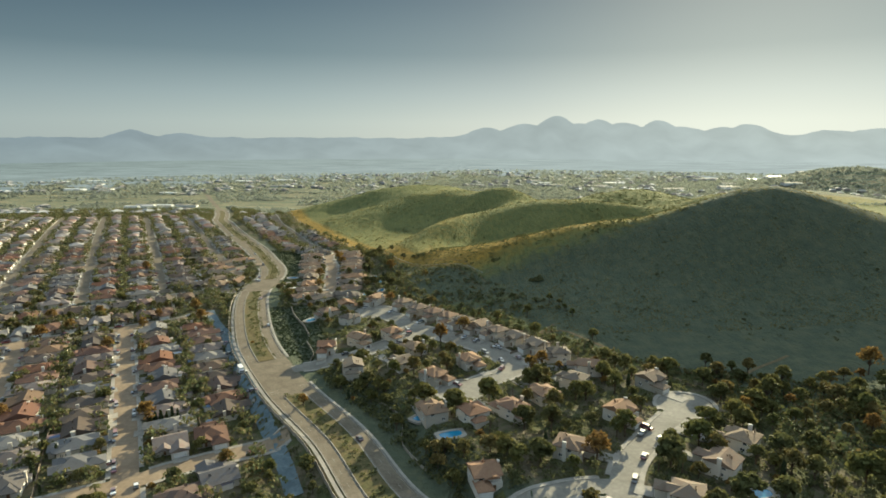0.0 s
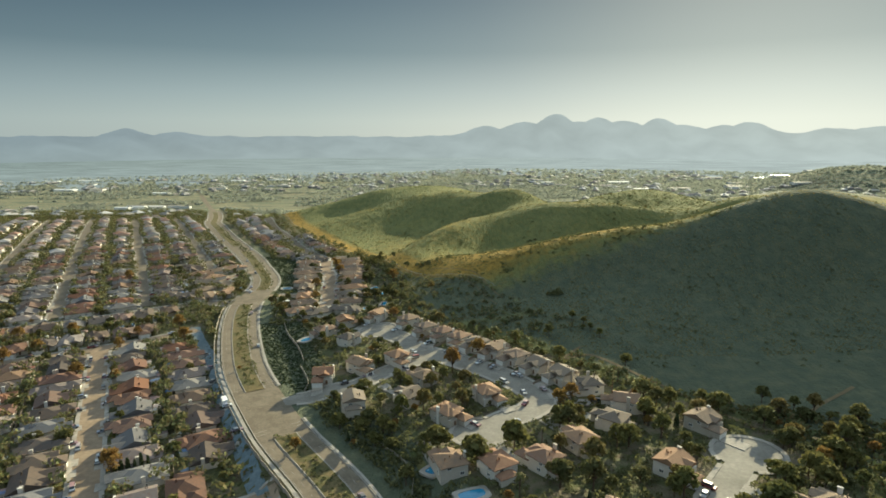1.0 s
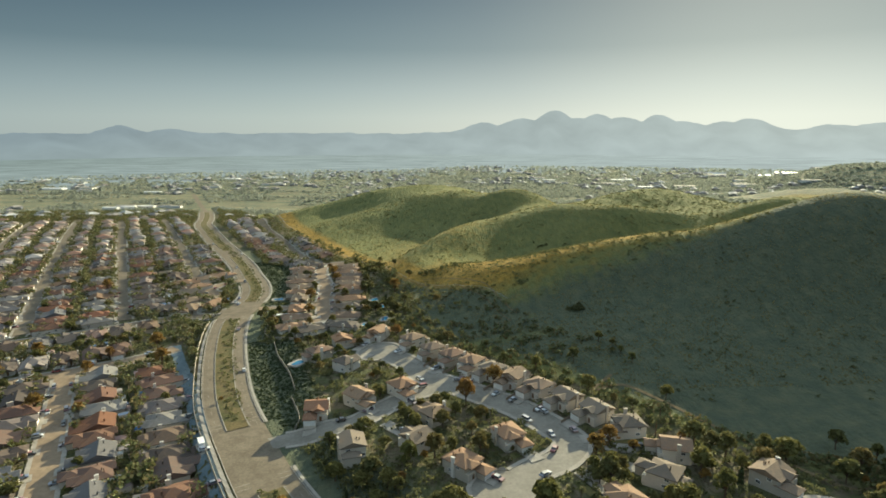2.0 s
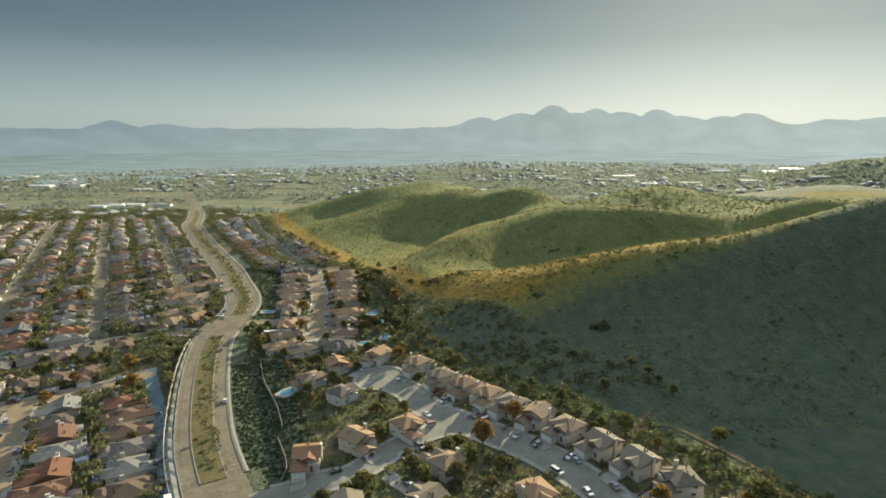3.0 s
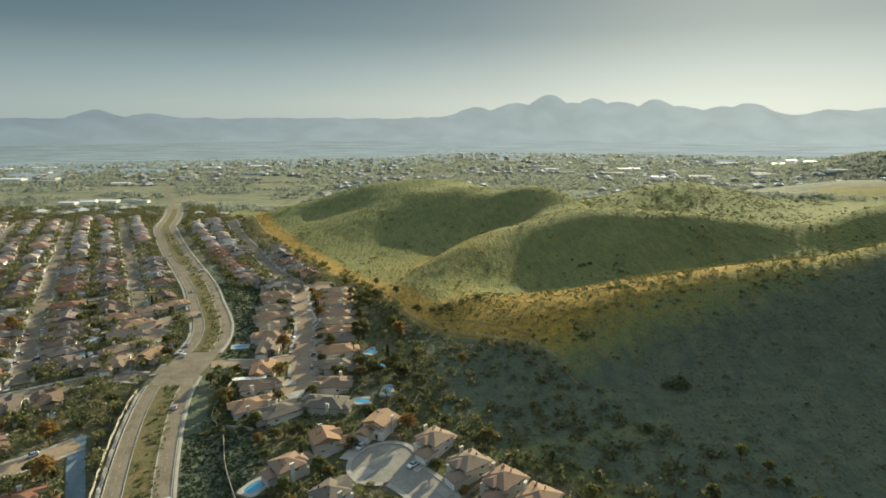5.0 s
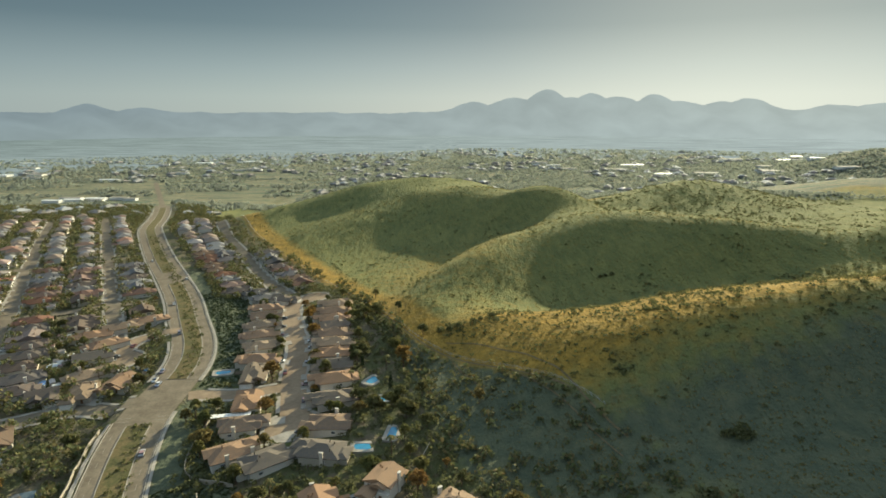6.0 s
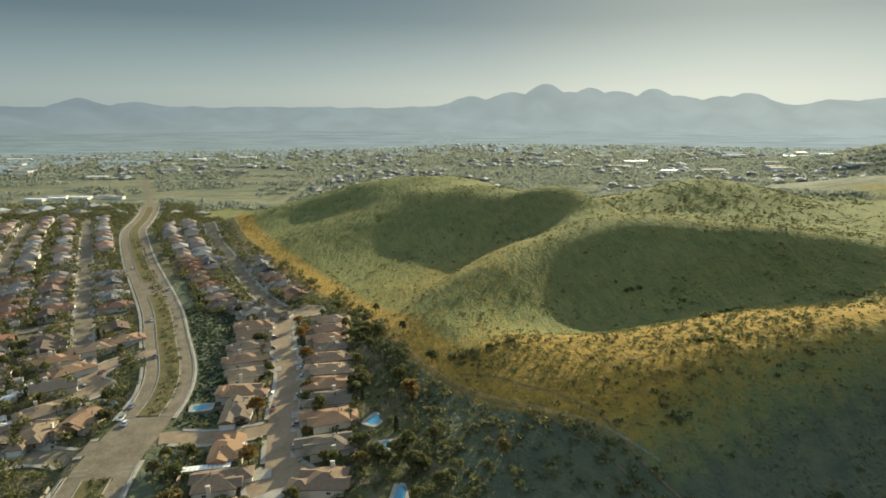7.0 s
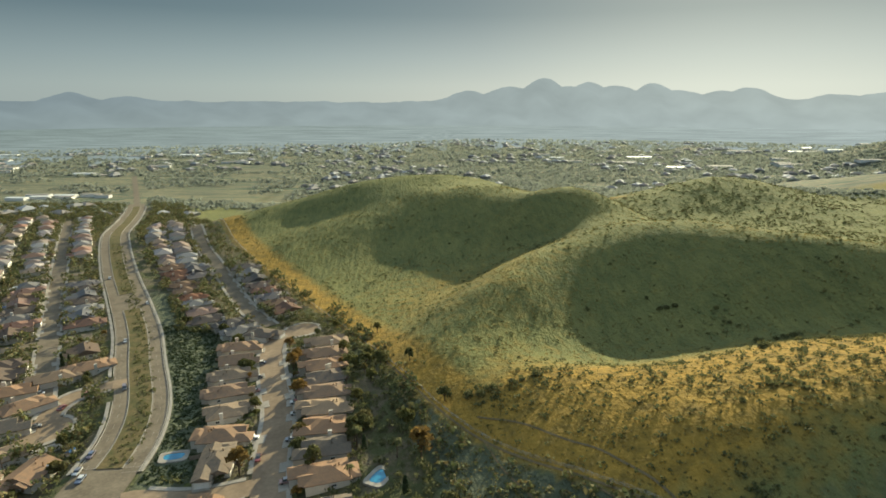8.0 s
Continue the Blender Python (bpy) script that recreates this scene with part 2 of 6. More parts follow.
def ground_material():
    """Land: town soil and lawn, hill grass, golden dry grass, scrub cooled for shade and fields greyed for haze,
    blended by zones of the land and broken up by noise.
    """
    m = bpy.data.materials.new("land")
    m.use_nodes = True
    n, l = m.node_tree.nodes, m.node_tree.links
    b = n["Principled BSDF"]
    b.inputs["Roughness"].default_value, b.inputs["Specular IOR Level"].default_value = 1.0, 0.06
    b.inputs["Sheen Weight"].default_value, b.inputs["Sheen Roughness"].default_value = 0.025, 0.6      # sheen in place of haze, pale against the sun like dry stalks
    b.inputs["Sheen Tint"].default_value = (0.95, 0.95, 0.85, 1)
    pos = n.new("ShaderNodeNewGeometry").outputs["Position"]

    def tone(size, lo, hi, stops, stretch=None, turn=0):
        t = n.new("ShaderNodeTexNoise")
        t.inputs["Scale"].default_value, t.inputs["Detail"].default_value, t.inputs["Roughness"].default_value = 1 / size, 8, 0.68
        src = pos
        if stretch:
            mp = n.new("ShaderNodeMapping")
            mp.inputs["Rotation"].default_value, mp.inputs["Scale"].default_value = (0, 0, radians(turn)), stretch
            l.new(pos, mp.inputs["Vector"])
            src = mp.outputs[0]
        l.new(src, t.inputs["Vector"])
        r = n.new("ShaderNodeValToRGB")
        for i, c in enumerate(stops):
            e = r.color_ramp.elements[0] if i == 0 else r.color_ramp.elements[-1] if i == len(stops) - 1 else r.color_ramp.elements.new(0.5)
            e.position, e.color = lo + (hi - lo) * i / (len(stops) - 1), (*c, 1)
        l.new(t.outputs["Fac"], r.inputs["Fac"])
        return r.outputs["Color"]

    def zone(name, soft=0.35, size=9.0):
        a = n.new("ShaderNodeAttribute")
        a.attribute_name = name
        t = n.new("ShaderNodeTexNoise")
        t.inputs["Scale"].default_value, t.inputs["Detail"].default_value = 1 / size, 6
        l.new(pos, t.inputs["Vector"])
        add = n.new("ShaderNodeMath")
        add.operation = "ADD"
        l.new(a.outputs["Fac"], add.inputs[0])
        l.new(t.outputs["Fac"], add.inputs[1])
        r = n.new("ShaderNodeMapRange")
        r.inputs["From Min"].default_value, r.inputs["From Max"].default_value = 1 - soft, 1 + soft
        l.new(add.outputs[0], r.inputs["Value"])
        return r.outputs[0]

    def over(base_colour, top, fac):
        x = n.new("ShaderNodeMix")
        x.data_type = "RGBA"
        l.new(fac, x.inputs[0])
        l.new(base_colour, x.inputs[6])
        l.new(top, x.inputs[7])
        return x.outputs[2]

    colour = tone(14, 0.32, 0.68, [(0.09, 0.07, 0.045), (0.07, 0.078, 0.032), (0.13, 0.105, 0.07), (0.06, 0.068, 0.028)])
    grass = tone(30, 0.3, 0.7, [(0.106, 0.117, 0.048), (0.14, 0.147, 0.057), (0.188, 0.177, 0.066)])
    tuft = tone(5, 0.35, 0.65, [(0.078, 0.093, 0.036), (0.205, 0.185, 0.062)], (1.0, 0.35, 1), 35)
    half = n.new("ShaderNodeMix")
    half.data_type = "RGBA"
    half.inputs[0].default_value = 0.45
    l.new(grass, half.inputs[6])
    l.new(tuft, half.inputs[7])
    dry = tone(6, 0.3, 0.7, [(0.14, 0.1, 0.03), (0.25, 0.16, 0.034), (0.36, 0.22, 0.045)])
    # Scrub green, cooled towards the tone of the shaded hill.
    brush = tone(7, 0.3, 0.7, [(0.06, 0.073, 0.05), (0.084, 0.094, 0.06), (0.118, 0.118, 0.07)])
    # Fields and tree strips, greyed and cooled for the valley's haze.
    fields = tone(110, 0.4, 0.6, [(0.075, 0.1, 0.07), (0.13, 0.145, 0.09), (0.24, 0.2, 0.12), (0.08, 0.105, 0.075), (0.15, 0.15, 0.1), (0.21, 0.18, 0.11), (0.085, 0.1, 0.07)], (0.3, 3.2, 1), 12)
    colour = over(colour, half.outputs[2], zone("grass", 0.25))
    colour = over(colour, brush, zone("brush", 0.3, 6))
    colour = over(colour, dry, zone("dry", 0.3, 5))
    colour = over(colour, fields, zone("fields", 0.2, 60))
    l.new(colour, b.inputs["Base Color"])
    t = n.new("ShaderNodeTexNoise")
    t.inputs["Scale"].default_value, t.inputs["Detail"].default_value = 0.55, 6
    l.new(pos, t.inputs["Vector"])
    runs, lie = n.new("ShaderNodeTexNoise"), n.new("ShaderNodeMapping")
    lie.inputs["Rotation"].default_value, lie.inputs["Scale"].default_value = (0, 0, radians(28)), (0.3, 0.07, 0.15)
    l.new(pos, lie.inputs["Vector"])
    l.new(lie.outputs[0], runs.inputs["Vector"])
    runs.inputs["Scale"].default_value, runs.inputs["Detail"].default_value, runs.inputs["Roughness"].default_value = 1.0, 7, 0.6
    total = n.new("ShaderNodeMath")
    total.operation = "MULTIPLY_ADD"
    total.inputs[1].default_value = 1.8
    l.new(runs.outputs["Fac"], total.inputs[0])
    l.new(t.outputs["Fac"], total.inputs[2])
    bn = n.new("ShaderNodeBump")
    bn.inputs["Strength"].default_value, bn.inputs["Distance"].default_value = 1.0, 0.9
    l.new(total.outputs[0], bn.inputs["Height"])
    l.new(bn.outputs[0], b.inputs["Normal"])
    return m


LAND = ground_material()


# ---- the lie of the land ----
def ease(a, b, v):
    u = np.clip((v - a) / (b - a), 0, 1)
    return u * u * (3 - 2 * u)


def curve(points, steps=10):
    """A smooth line through points of the plan."""
    p = np.asarray(points, float)
    q = np.vstack([2 * p[0] - p[1], p, 2 * p[-1] - p[-2]])
    out = []
    for i in range(1, len(q) - 2):
        a, b, c, d = q[i - 1:i + 3]
        for k in range(steps):
            u = k / steps
            out.append(0.5 * (2 * b + (c - a) * u + (2 * a - 5 * b + 4 * c - d) * u * u + (3 * b - a - 3 * c + d) * u ** 3))
    out.append(p[-1])
    return np.array(out)


def offside(x, y, line):
    """Distance from a line of the plan; positive on its right."""
    x, y = np.asarray(x, float), np.asarray(y, float)
    best, sign = np.full(x.shape, 1e9), np.ones(x.shape)
    for (ax, ay), (bx, by) in zip(line[:-1], line[1:]):
        dx, dy = bx - ax, by - ay
        u = np.clip(((x - ax) * dx + (y - ay) * dy) / (dx * dx + dy * dy + 1e-9), 0, 1)
        ex, ey = x - ax - u * dx, y - ay - u * dy
        d = np.hypot(ex, ey)
        near = d < best
        best, sign = np.where(near, d, best), np.where(near, np.where(ex * dy - ey * dx > 0, 1.0, -1.0), sign)
    return best * sign


ROAD = curve([(110, -60), (45, 40), (25, 90), (4, 140), (-20, 172), (-42, 212), (-73, 255), (-100, 303), (-122, 355), (-139, 405), (-147, 440), (-148, 470), (-150, 495), (-158, 522), (-176, 560), (-195, 600), (-222, 648), (-261, 715), (-304, 795), (-340, 870), (-372, 960), (-420, 1080), (-500, 1250), (-620, 1500)])
ROADWAY = np.column_stack([ROAD[:, 0] - 2.0 * ease(270, 330, ROAD[:, 1]), ROAD[:, 1] - 0.8 * ease(270, 330, ROAD[:, 1])])     # its lanes
TOE = curve([(190, 60), (150, 120), (132, 170), (122, 205), (114, 238), (88, 262), (64, 288), (40, 314), (12, 344), (-8, 366), (-26, 392), (-34, 425), (-46, 470), (-60, 520), (-74, 565), (-94, 613), (-126, 686), (-186, 758), (-285, 945), (-330, 1030)])
FENCE_LINE = curve([(64, 345), (44, 384), (24, 411), (3, 434), (-11, 449), (-23, 465), (-33, 481), (-45, 503), (-59, 533), (-76, 578), (-102, 624), (-136, 682), (-188, 763), (-279, 945)])
# each rise: middle x, y, half-length, half-width, turn, height
NEAR_HILLS = [(225.8, 412.9, 60.5, 37.7, -7.7, 48.4), (86.9, 433.4, 58.5, 25, 1.8, 26.2), (35.4, 445, 50.9, 29.7, -19.6, 5.2), (3.9, 491.3, 36.9, 25.5, -33.7, 11.7), (125, 348.6, 50.2, 38.8, -0.9, -2.8), (73.1, 352.9, 36.2, 32.2, 19.8, 10), (347.9, 435.1, 97.6, 87.6, -2.1, 39.8), (333.4, 299.4, 58.9, 59.9, -0, 6.6), (-10.6, 391, 30.8, 40.5, -27.3, 2.5), (94.5, 482.7, 50.7, 25, 0.4, 18.7), (119.4, 415.7, 30.8, 25, 0.9, 5.7), (139.8, 515.5, 29.4, 25, 4.9, -22.7), (211.7, 499.5, 50.9, 25, -6.3, -2.8), (178.9, 374, 60.4, 37.4, 20.4, 10.5), (226.7, 338, 55.9, 45.5, 8.4, -1.5)]
FAR_HILLS = [(245.6, 521.5, 49.3, 29.2, 4.9, 22.4), (152.5, 539.8, 40.6, 42, -10.6, 41.3), (109.6, 628.7, 53.5, 45.4, -18.8, 38), (2.4, 587.6, 25.1, 54.1, -35.6, 27.8), (28.2, 825.4, 61, 51.8, -0.1, 36.3), (-99.9, 796.4, 70.1, 45.1, 19, 16.8), (248.9, 677.5, 81.9, 58.9, 2.1, 12.2), (78.5, 738.7, 43.6, 36.2, -14.7, 39), (521.6, 788.2, 109.9, 86.4, 1.5, 4), (-190, 875.1, 67.1, 36.5, 27.2, 20.4), (-8, 932.1, 75.4, 38.5, 0.2, 37.5), (690, 1110, 120, 85, 20, 28), (1080, 1500, 170, 130, 20, 60), (318.9, 967.2, 91.7, 60.4, 29.2, 33.8), (273.7, 538.6, 44.2, 44.2, 1, 23.3), (-91.6, 888.1, 59.1, 41.1, -10.1, 25.6)]


def rise(x, y, hill):
    cx, cy, a, b, r, h = hill
    c, s = math.cos(radians(r)), math.sin(radians(r))
    u, v = (x - cx) * c + (y - cy) * s, -(x - cx) * s + (y - cy) * c
    return h * np.exp(-0.5 * ((u / a) ** 2 + (v / b) ** 2))


RNG = np.random.default_rng(7)
LATTICE = RNG.random((256, 256))


def ripple(x, y, size):
    """Smooth value noise in 0..1."""
    x, y = np.asarray(x) / size, np.asarray(y) / size
    i, j = np.floor(x).astype(int), np.floor(y).astype(int)
    u, v = x - i, y - j
    u, v = u * u * (3 - 2 * u), v * v * (3 - 2 * v)
    g = lambda a, b: LATTICE[a % 256, b % 256]
    return (g(i, j) * (1 - u) + g(i + 1, j) * u) * (1 - v) + (g(i, j + 1) * (1 - u) + g(i + 1, j + 1) * u) * v


def land_height(x, y):
    sd = SIDE_ROAD
    left = -3 + 3 * ease(420, 560, y)
    bench = 9.6 + 0.045 * (np.clip(x, -160, 130) - 20) - 0.004 * (np.clip(y, 100, 600) - 270)
    z = left + (2.0 - left) * ease(-21, -15, sd) + (bench - 2.0) * ease(17, 34, sd) - 22 * ease(720, 1300, y)
    for hill in NEAR_HILLS + FAR_HILLS:
        z = z + rise(x, y, hill)
    wild = ease(4, 40, SIDE_TOE) * ease(1500, 1000, y)
    fold = np.abs(ripple(x + 0.5 * y, y - 0.3 * x, 38) - 0.5) * 2
    return z + wild * ((fold - 0.5) * 1.1 + (ripple(x, y, 17) - 0.5) * 0.7 + (ripple(y, x, 8) - 0.5) * 0.45)


def steps(lo, hi, step, reach, grow):
    core = list(np.arange(lo, hi + 0.1, step))
    out, s = [], step
    while core[-1] + (sum(out) if out else 0) < reach:
        s *= grow
        out.append(s)
    right = core[-1] + np.cumsum(out)
    left = core[0] - np.cumsum(out)
    return np.array(list(left[::-1]) + core + list(right))


GX, GY = steps(-440, 400, 4.0, 4900, 1.13), steps(60, 1000, 4.0, 5200, 1.12)
MX, MY = np.meshgrid(GX, GY)
SIDE_ROAD, SIDE_TOE, SIDE_FENCE = (offside(MX, MY, line) for line in (ROAD, TOE, FENCE_LINE))
GZ = land_height(MX, MY)


def ground(x, y):
    """Height of the land's mesh at a place, or at many."""
    x, y = np.asarray(x, float), np.asarray(y, float)
    i = np.clip(np.searchsorted(GX, x) - 1, 0, len(GX) - 2)
    j = np.clip(np.searchsorted(GY, y) - 1, 0, len(GY) - 2)
    u, v = (x - GX[i]) / (GX[i + 1] - GX[i]), (y - GY[j]) / (GY[j + 1] - GY[j])
    a, b, c, d = GZ[j, i], GZ[j, i + 1], GZ[j + 1, i + 1], GZ[j + 1, i]
    return np.where(u >= v, a + (b - a) * u + (c - b) * v, a + (c - d) * u + (d - a) * v)


def reading(values, x, y):
    x, y = np.asarray(x, float), np.asarray(y, float)
    i = np.clip(np.searchsorted(GX, x) - 1, 0, len(GX) - 2)
    j = np.clip(np.searchsorted(GY, y) - 1, 0, len(GY) - 2)
    u, v = (x - GX[i]) / (GX[i + 1] - GX[i]), (y - GY[j]) / (GY[j + 1] - GY[j])
    return (values[j, i] * (1 - u) + values[j, i + 1] * u) * (1 - v) + (values[j + 1, i] * (1 - u) + values[j + 1, i + 1] * u) * v


def road_side(x, y):
    return reading(SIDE_ROAD, x, y)


def toe_side(x, y):
    return reading(SIDE_TOE, x, y)


def fence_side(x, y):
    return reading(SIDE_FENCE, x, y)


def sheet(name, verts, faces, materials, smooth=False):
    me = bpy.data.meshes.new(name)
    me.from_pydata(verts, [], faces)
    for m in materials if isinstance(materials, (list, tuple)) else [materials]:
        me.materials.append(m)
    if smooth:
        me.polygons.foreach_set("use_smooth", [True] * len(me.polygons))
    me.update()
    return me


def build_land():
    nx, ny = len(GX), len(GY)
    verts = np.stack([MX.ravel(), MY.ravel(), GZ.ravel()], 1)
    k = (np.arange(ny - 1)[:, None] * nx + np.arange(nx - 1)[None, :]).ravel()
    faces = np.concatenate([np.stack([k, k + 1, k + nx + 1], 1), np.stack([k, k + nx + 1, k + nx], 1)])
    me = sheet("ground", verts.tolist(), faces.tolist(), LAND, True)
    x, y = MX.ravel(), MY.ravel()
    toe, fence, road = SIDE_TOE.ravel(), SIDE_FENCE.ravel(), SIDE_ROAD.ravel()
    wild = ease(-3, 5, toe) * ease(1300, 1050, y)
    bank = ease(8, 9.5, road) * ease(38, 33, road) * ease(690, 640, y)
    strip = ease(-4, 2, fence) * ease(26, 10, fence) * ease(408, 440, y) * ease(1000, 930, y)
    golden = 1.15 * np.exp(-0.5 * (((x - 50) / 75) ** 2 + ((y - 468) / 27) ** 2)) + 0.9 * np.exp(-0.5 * (((x - 8) / 26) ** 2 + ((y - 452) / 24) ** 2)) + 0.55 * np.exp(-0.5 * (((x - 150) / 60) ** 2 + ((y - 452) / 20) ** 2)) + 0.9 * np.exp(-0.5 * (((x - 184) / 24) ** 2 + ((y - 967) / 13) ** 2)) + 0.7 * np.exp(-0.5 * (((x - 660) / 110) ** 2 + ((y - 1090) / 70) ** 2)) + 0.75 * np.exp(-0.5 * (((x - 215) / 60) ** 2 + ((y - 600) / 22) ** 2)) + 0.8 * np.exp(-0.5 * (((x - 75) / 22) ** 2 + ((y - 850) / 16) ** 2)) + 0.45 * np.exp(-0.5 * (((x + 20) / 50) ** 2 + ((y - 620) / 60) ** 2))
    golden = golden * ease(-3, 3, fence)
    canyon = ease(2, 8, toe) * ease(330, 270, y + 0.35 * x)
    between = ease(0, 4, toe) * ease(2, -4, fence) * ease(660, 600, y) * ease(350, 380, y)
    # Brush tone over the near slope also stands for its shade.
    lower = 0.95 * ease(2, 14, toe) * ease(428, 392, y - 0.12 * np.clip(x - 60, -40, 200)) * (1 - between)
    fields = ease(-230, -330, x) * ease(1020, 1150, y) + ease(700, 1000, np.abs(x)) * ease(600, 800, y) + ease(1900, 2300, y)
    town = ease(1000, 1100, y) * ease(2300, 1900, y) * ease(-330, -230, x)
    for name, values in (("grass", wild), ("brush", np.clip(np.maximum.reduce([bank, canyon, between, lower]) * ease(1000, 800, y), 0, 1)), ("dry", np.clip(np.maximum(strip, golden), 0, 1)), ("fields", np.clip(np.maximum(fields, town), 0, 1))):
        me.attributes.new(name, "FLOAT", "POINT").data.foreach_set("value", np.ascontiguousarray(values, dtype=np.float32))
    tagged(new("ground", me), "rolling land of town lots, green hills and far fields", "ground", kind="structure")


build_land()


def build_mountains():
    """The far ranges: bearing in degrees, summit height, half-width."""
    summits = [(-28.1, 196, 1.5), (-24.3, 168, 1.8), (-33, 145, 4), (4.4, 212, 2.6), (8.0, 240, 3.2), (11, 304, 2.3), (13.2, 243, 2.5), (15, 273, 2.2), (17.2, 256, 2.6), (20.3, 262, 2.0), (22.4, 215, 2.6), (25.8, 214, 2.2), (27.6, 226, 2.3), (34.0, 186, 2.6), (37.5, 192, 4)]
    m = bpy.data.materials.new("far_range")
    m.use_nodes = True
    n, l = m.node_tree.nodes, m.node_tree.links
    # Glowing backdrop: haze is in the colour, paler sunward and at the foot.
    glow = n.new("ShaderNodeEmission")
    split = n.new("ShaderNodeSeparateXYZ")
    l.new(n.new("ShaderNodeNewGeometry").outputs["Position"], split.inputs[0])
    mixes = []
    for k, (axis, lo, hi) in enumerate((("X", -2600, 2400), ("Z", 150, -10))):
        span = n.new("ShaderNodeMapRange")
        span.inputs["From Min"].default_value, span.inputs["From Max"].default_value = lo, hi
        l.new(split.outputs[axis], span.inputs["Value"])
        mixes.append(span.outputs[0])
    sunward_haze = n.new("ShaderNodeMix")
    sunward_haze.data_type = "RGBA"
    sunward_haze.inputs[6].default_value, sunward_haze.inputs[7].default_value = (0.112, 0.132, 0.145, 1), (0.208, 0.222, 0.212, 1)
    l.new(mixes[0], sunward_haze.inputs[0])
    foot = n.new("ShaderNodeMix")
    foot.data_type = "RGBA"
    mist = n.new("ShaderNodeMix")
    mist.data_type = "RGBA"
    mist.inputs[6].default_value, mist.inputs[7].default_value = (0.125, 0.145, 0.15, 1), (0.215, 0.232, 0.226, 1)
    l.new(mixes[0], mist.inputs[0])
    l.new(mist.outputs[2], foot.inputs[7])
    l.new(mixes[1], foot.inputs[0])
    l.new(sunward_haze.outputs[2], foot.inputs[6])
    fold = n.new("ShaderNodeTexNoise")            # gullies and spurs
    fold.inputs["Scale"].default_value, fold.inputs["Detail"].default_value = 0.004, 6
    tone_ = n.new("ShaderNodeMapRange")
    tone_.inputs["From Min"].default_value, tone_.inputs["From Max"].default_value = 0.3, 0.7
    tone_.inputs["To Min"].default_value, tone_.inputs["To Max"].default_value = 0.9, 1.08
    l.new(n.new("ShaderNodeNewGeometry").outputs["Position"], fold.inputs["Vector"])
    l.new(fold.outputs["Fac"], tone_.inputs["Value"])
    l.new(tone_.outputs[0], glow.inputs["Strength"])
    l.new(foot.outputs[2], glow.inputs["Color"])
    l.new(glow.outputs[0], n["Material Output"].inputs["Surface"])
    bearings = np.arange(-75, 75.01, 0.2)
    crest = np.full(bearings.shape, 140.0)
    for b, h, w in summits:
        crest = np.maximum(crest, 140 + (h - 140) * np.exp(-np.abs((bearings - b) / w) ** 2))
    crest += (ripple(bearings, bearings * 0, 1.1) - 0.5) * 12 + (ripple(bearings, bearings * 0 + 9, 0.4) - 0.5) * 6
    verts, faces, rings = [], [], 7
    for k in range(rings):
        f = k / (rings - 1)
        for b, h in zip(bearings, crest):
            d = 3900 + 600 * f + 50 * math.sin(b * 1.3 + k)
            a = radians(b)
            verts.append((d * math.sin(a), d * math.cos(a), -40 + (h + 40) * f ** 1.3))
    w = len(bearings)
    for k in range(rings - 1):
        for i in range(w - 1):
            faces.append((k * w + i, k * w + i + 1, (k + 1) * w + i + 1, (k + 1) * w + i))
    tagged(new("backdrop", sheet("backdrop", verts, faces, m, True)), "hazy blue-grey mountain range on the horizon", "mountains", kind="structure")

    # the plain in front of them, glowing, with the same haze painted into its colour
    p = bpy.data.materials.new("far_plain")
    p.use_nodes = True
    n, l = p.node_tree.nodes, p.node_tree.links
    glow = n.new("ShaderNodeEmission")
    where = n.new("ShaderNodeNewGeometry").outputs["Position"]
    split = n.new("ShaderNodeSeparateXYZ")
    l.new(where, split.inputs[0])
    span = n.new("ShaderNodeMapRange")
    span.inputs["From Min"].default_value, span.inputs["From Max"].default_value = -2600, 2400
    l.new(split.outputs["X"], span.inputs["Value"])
    sunward_haze = n.new("ShaderNodeMix")
    sunward_haze.data_type = "RGBA"
    sunward_haze.inputs[6].default_value, sunward_haze.inputs[7].default_value = (0.108, 0.128, 0.122, 1), (0.215, 0.232, 0.226, 1)
    l.new(span.outputs[0], sunward_haze.inputs[0])
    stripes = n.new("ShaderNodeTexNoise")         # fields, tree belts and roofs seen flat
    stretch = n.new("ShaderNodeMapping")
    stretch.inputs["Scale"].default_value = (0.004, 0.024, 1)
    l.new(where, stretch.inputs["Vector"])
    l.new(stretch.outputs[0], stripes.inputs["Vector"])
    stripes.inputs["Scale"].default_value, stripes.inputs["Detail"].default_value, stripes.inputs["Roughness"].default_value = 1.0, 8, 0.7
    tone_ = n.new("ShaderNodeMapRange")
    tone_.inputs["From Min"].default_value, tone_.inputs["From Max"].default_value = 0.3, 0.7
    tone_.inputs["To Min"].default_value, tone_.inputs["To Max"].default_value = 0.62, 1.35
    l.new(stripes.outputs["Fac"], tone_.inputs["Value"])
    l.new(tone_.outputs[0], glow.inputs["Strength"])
    l.new(sunward_haze.outputs[2], glow.inputs["Color"])
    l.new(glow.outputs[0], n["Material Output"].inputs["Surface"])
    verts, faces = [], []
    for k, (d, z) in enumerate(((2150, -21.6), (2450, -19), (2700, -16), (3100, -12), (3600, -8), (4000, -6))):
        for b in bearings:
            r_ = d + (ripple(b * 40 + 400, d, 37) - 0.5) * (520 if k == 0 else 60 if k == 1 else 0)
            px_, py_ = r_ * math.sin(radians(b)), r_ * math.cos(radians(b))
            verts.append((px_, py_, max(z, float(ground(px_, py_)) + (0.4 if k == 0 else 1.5))))
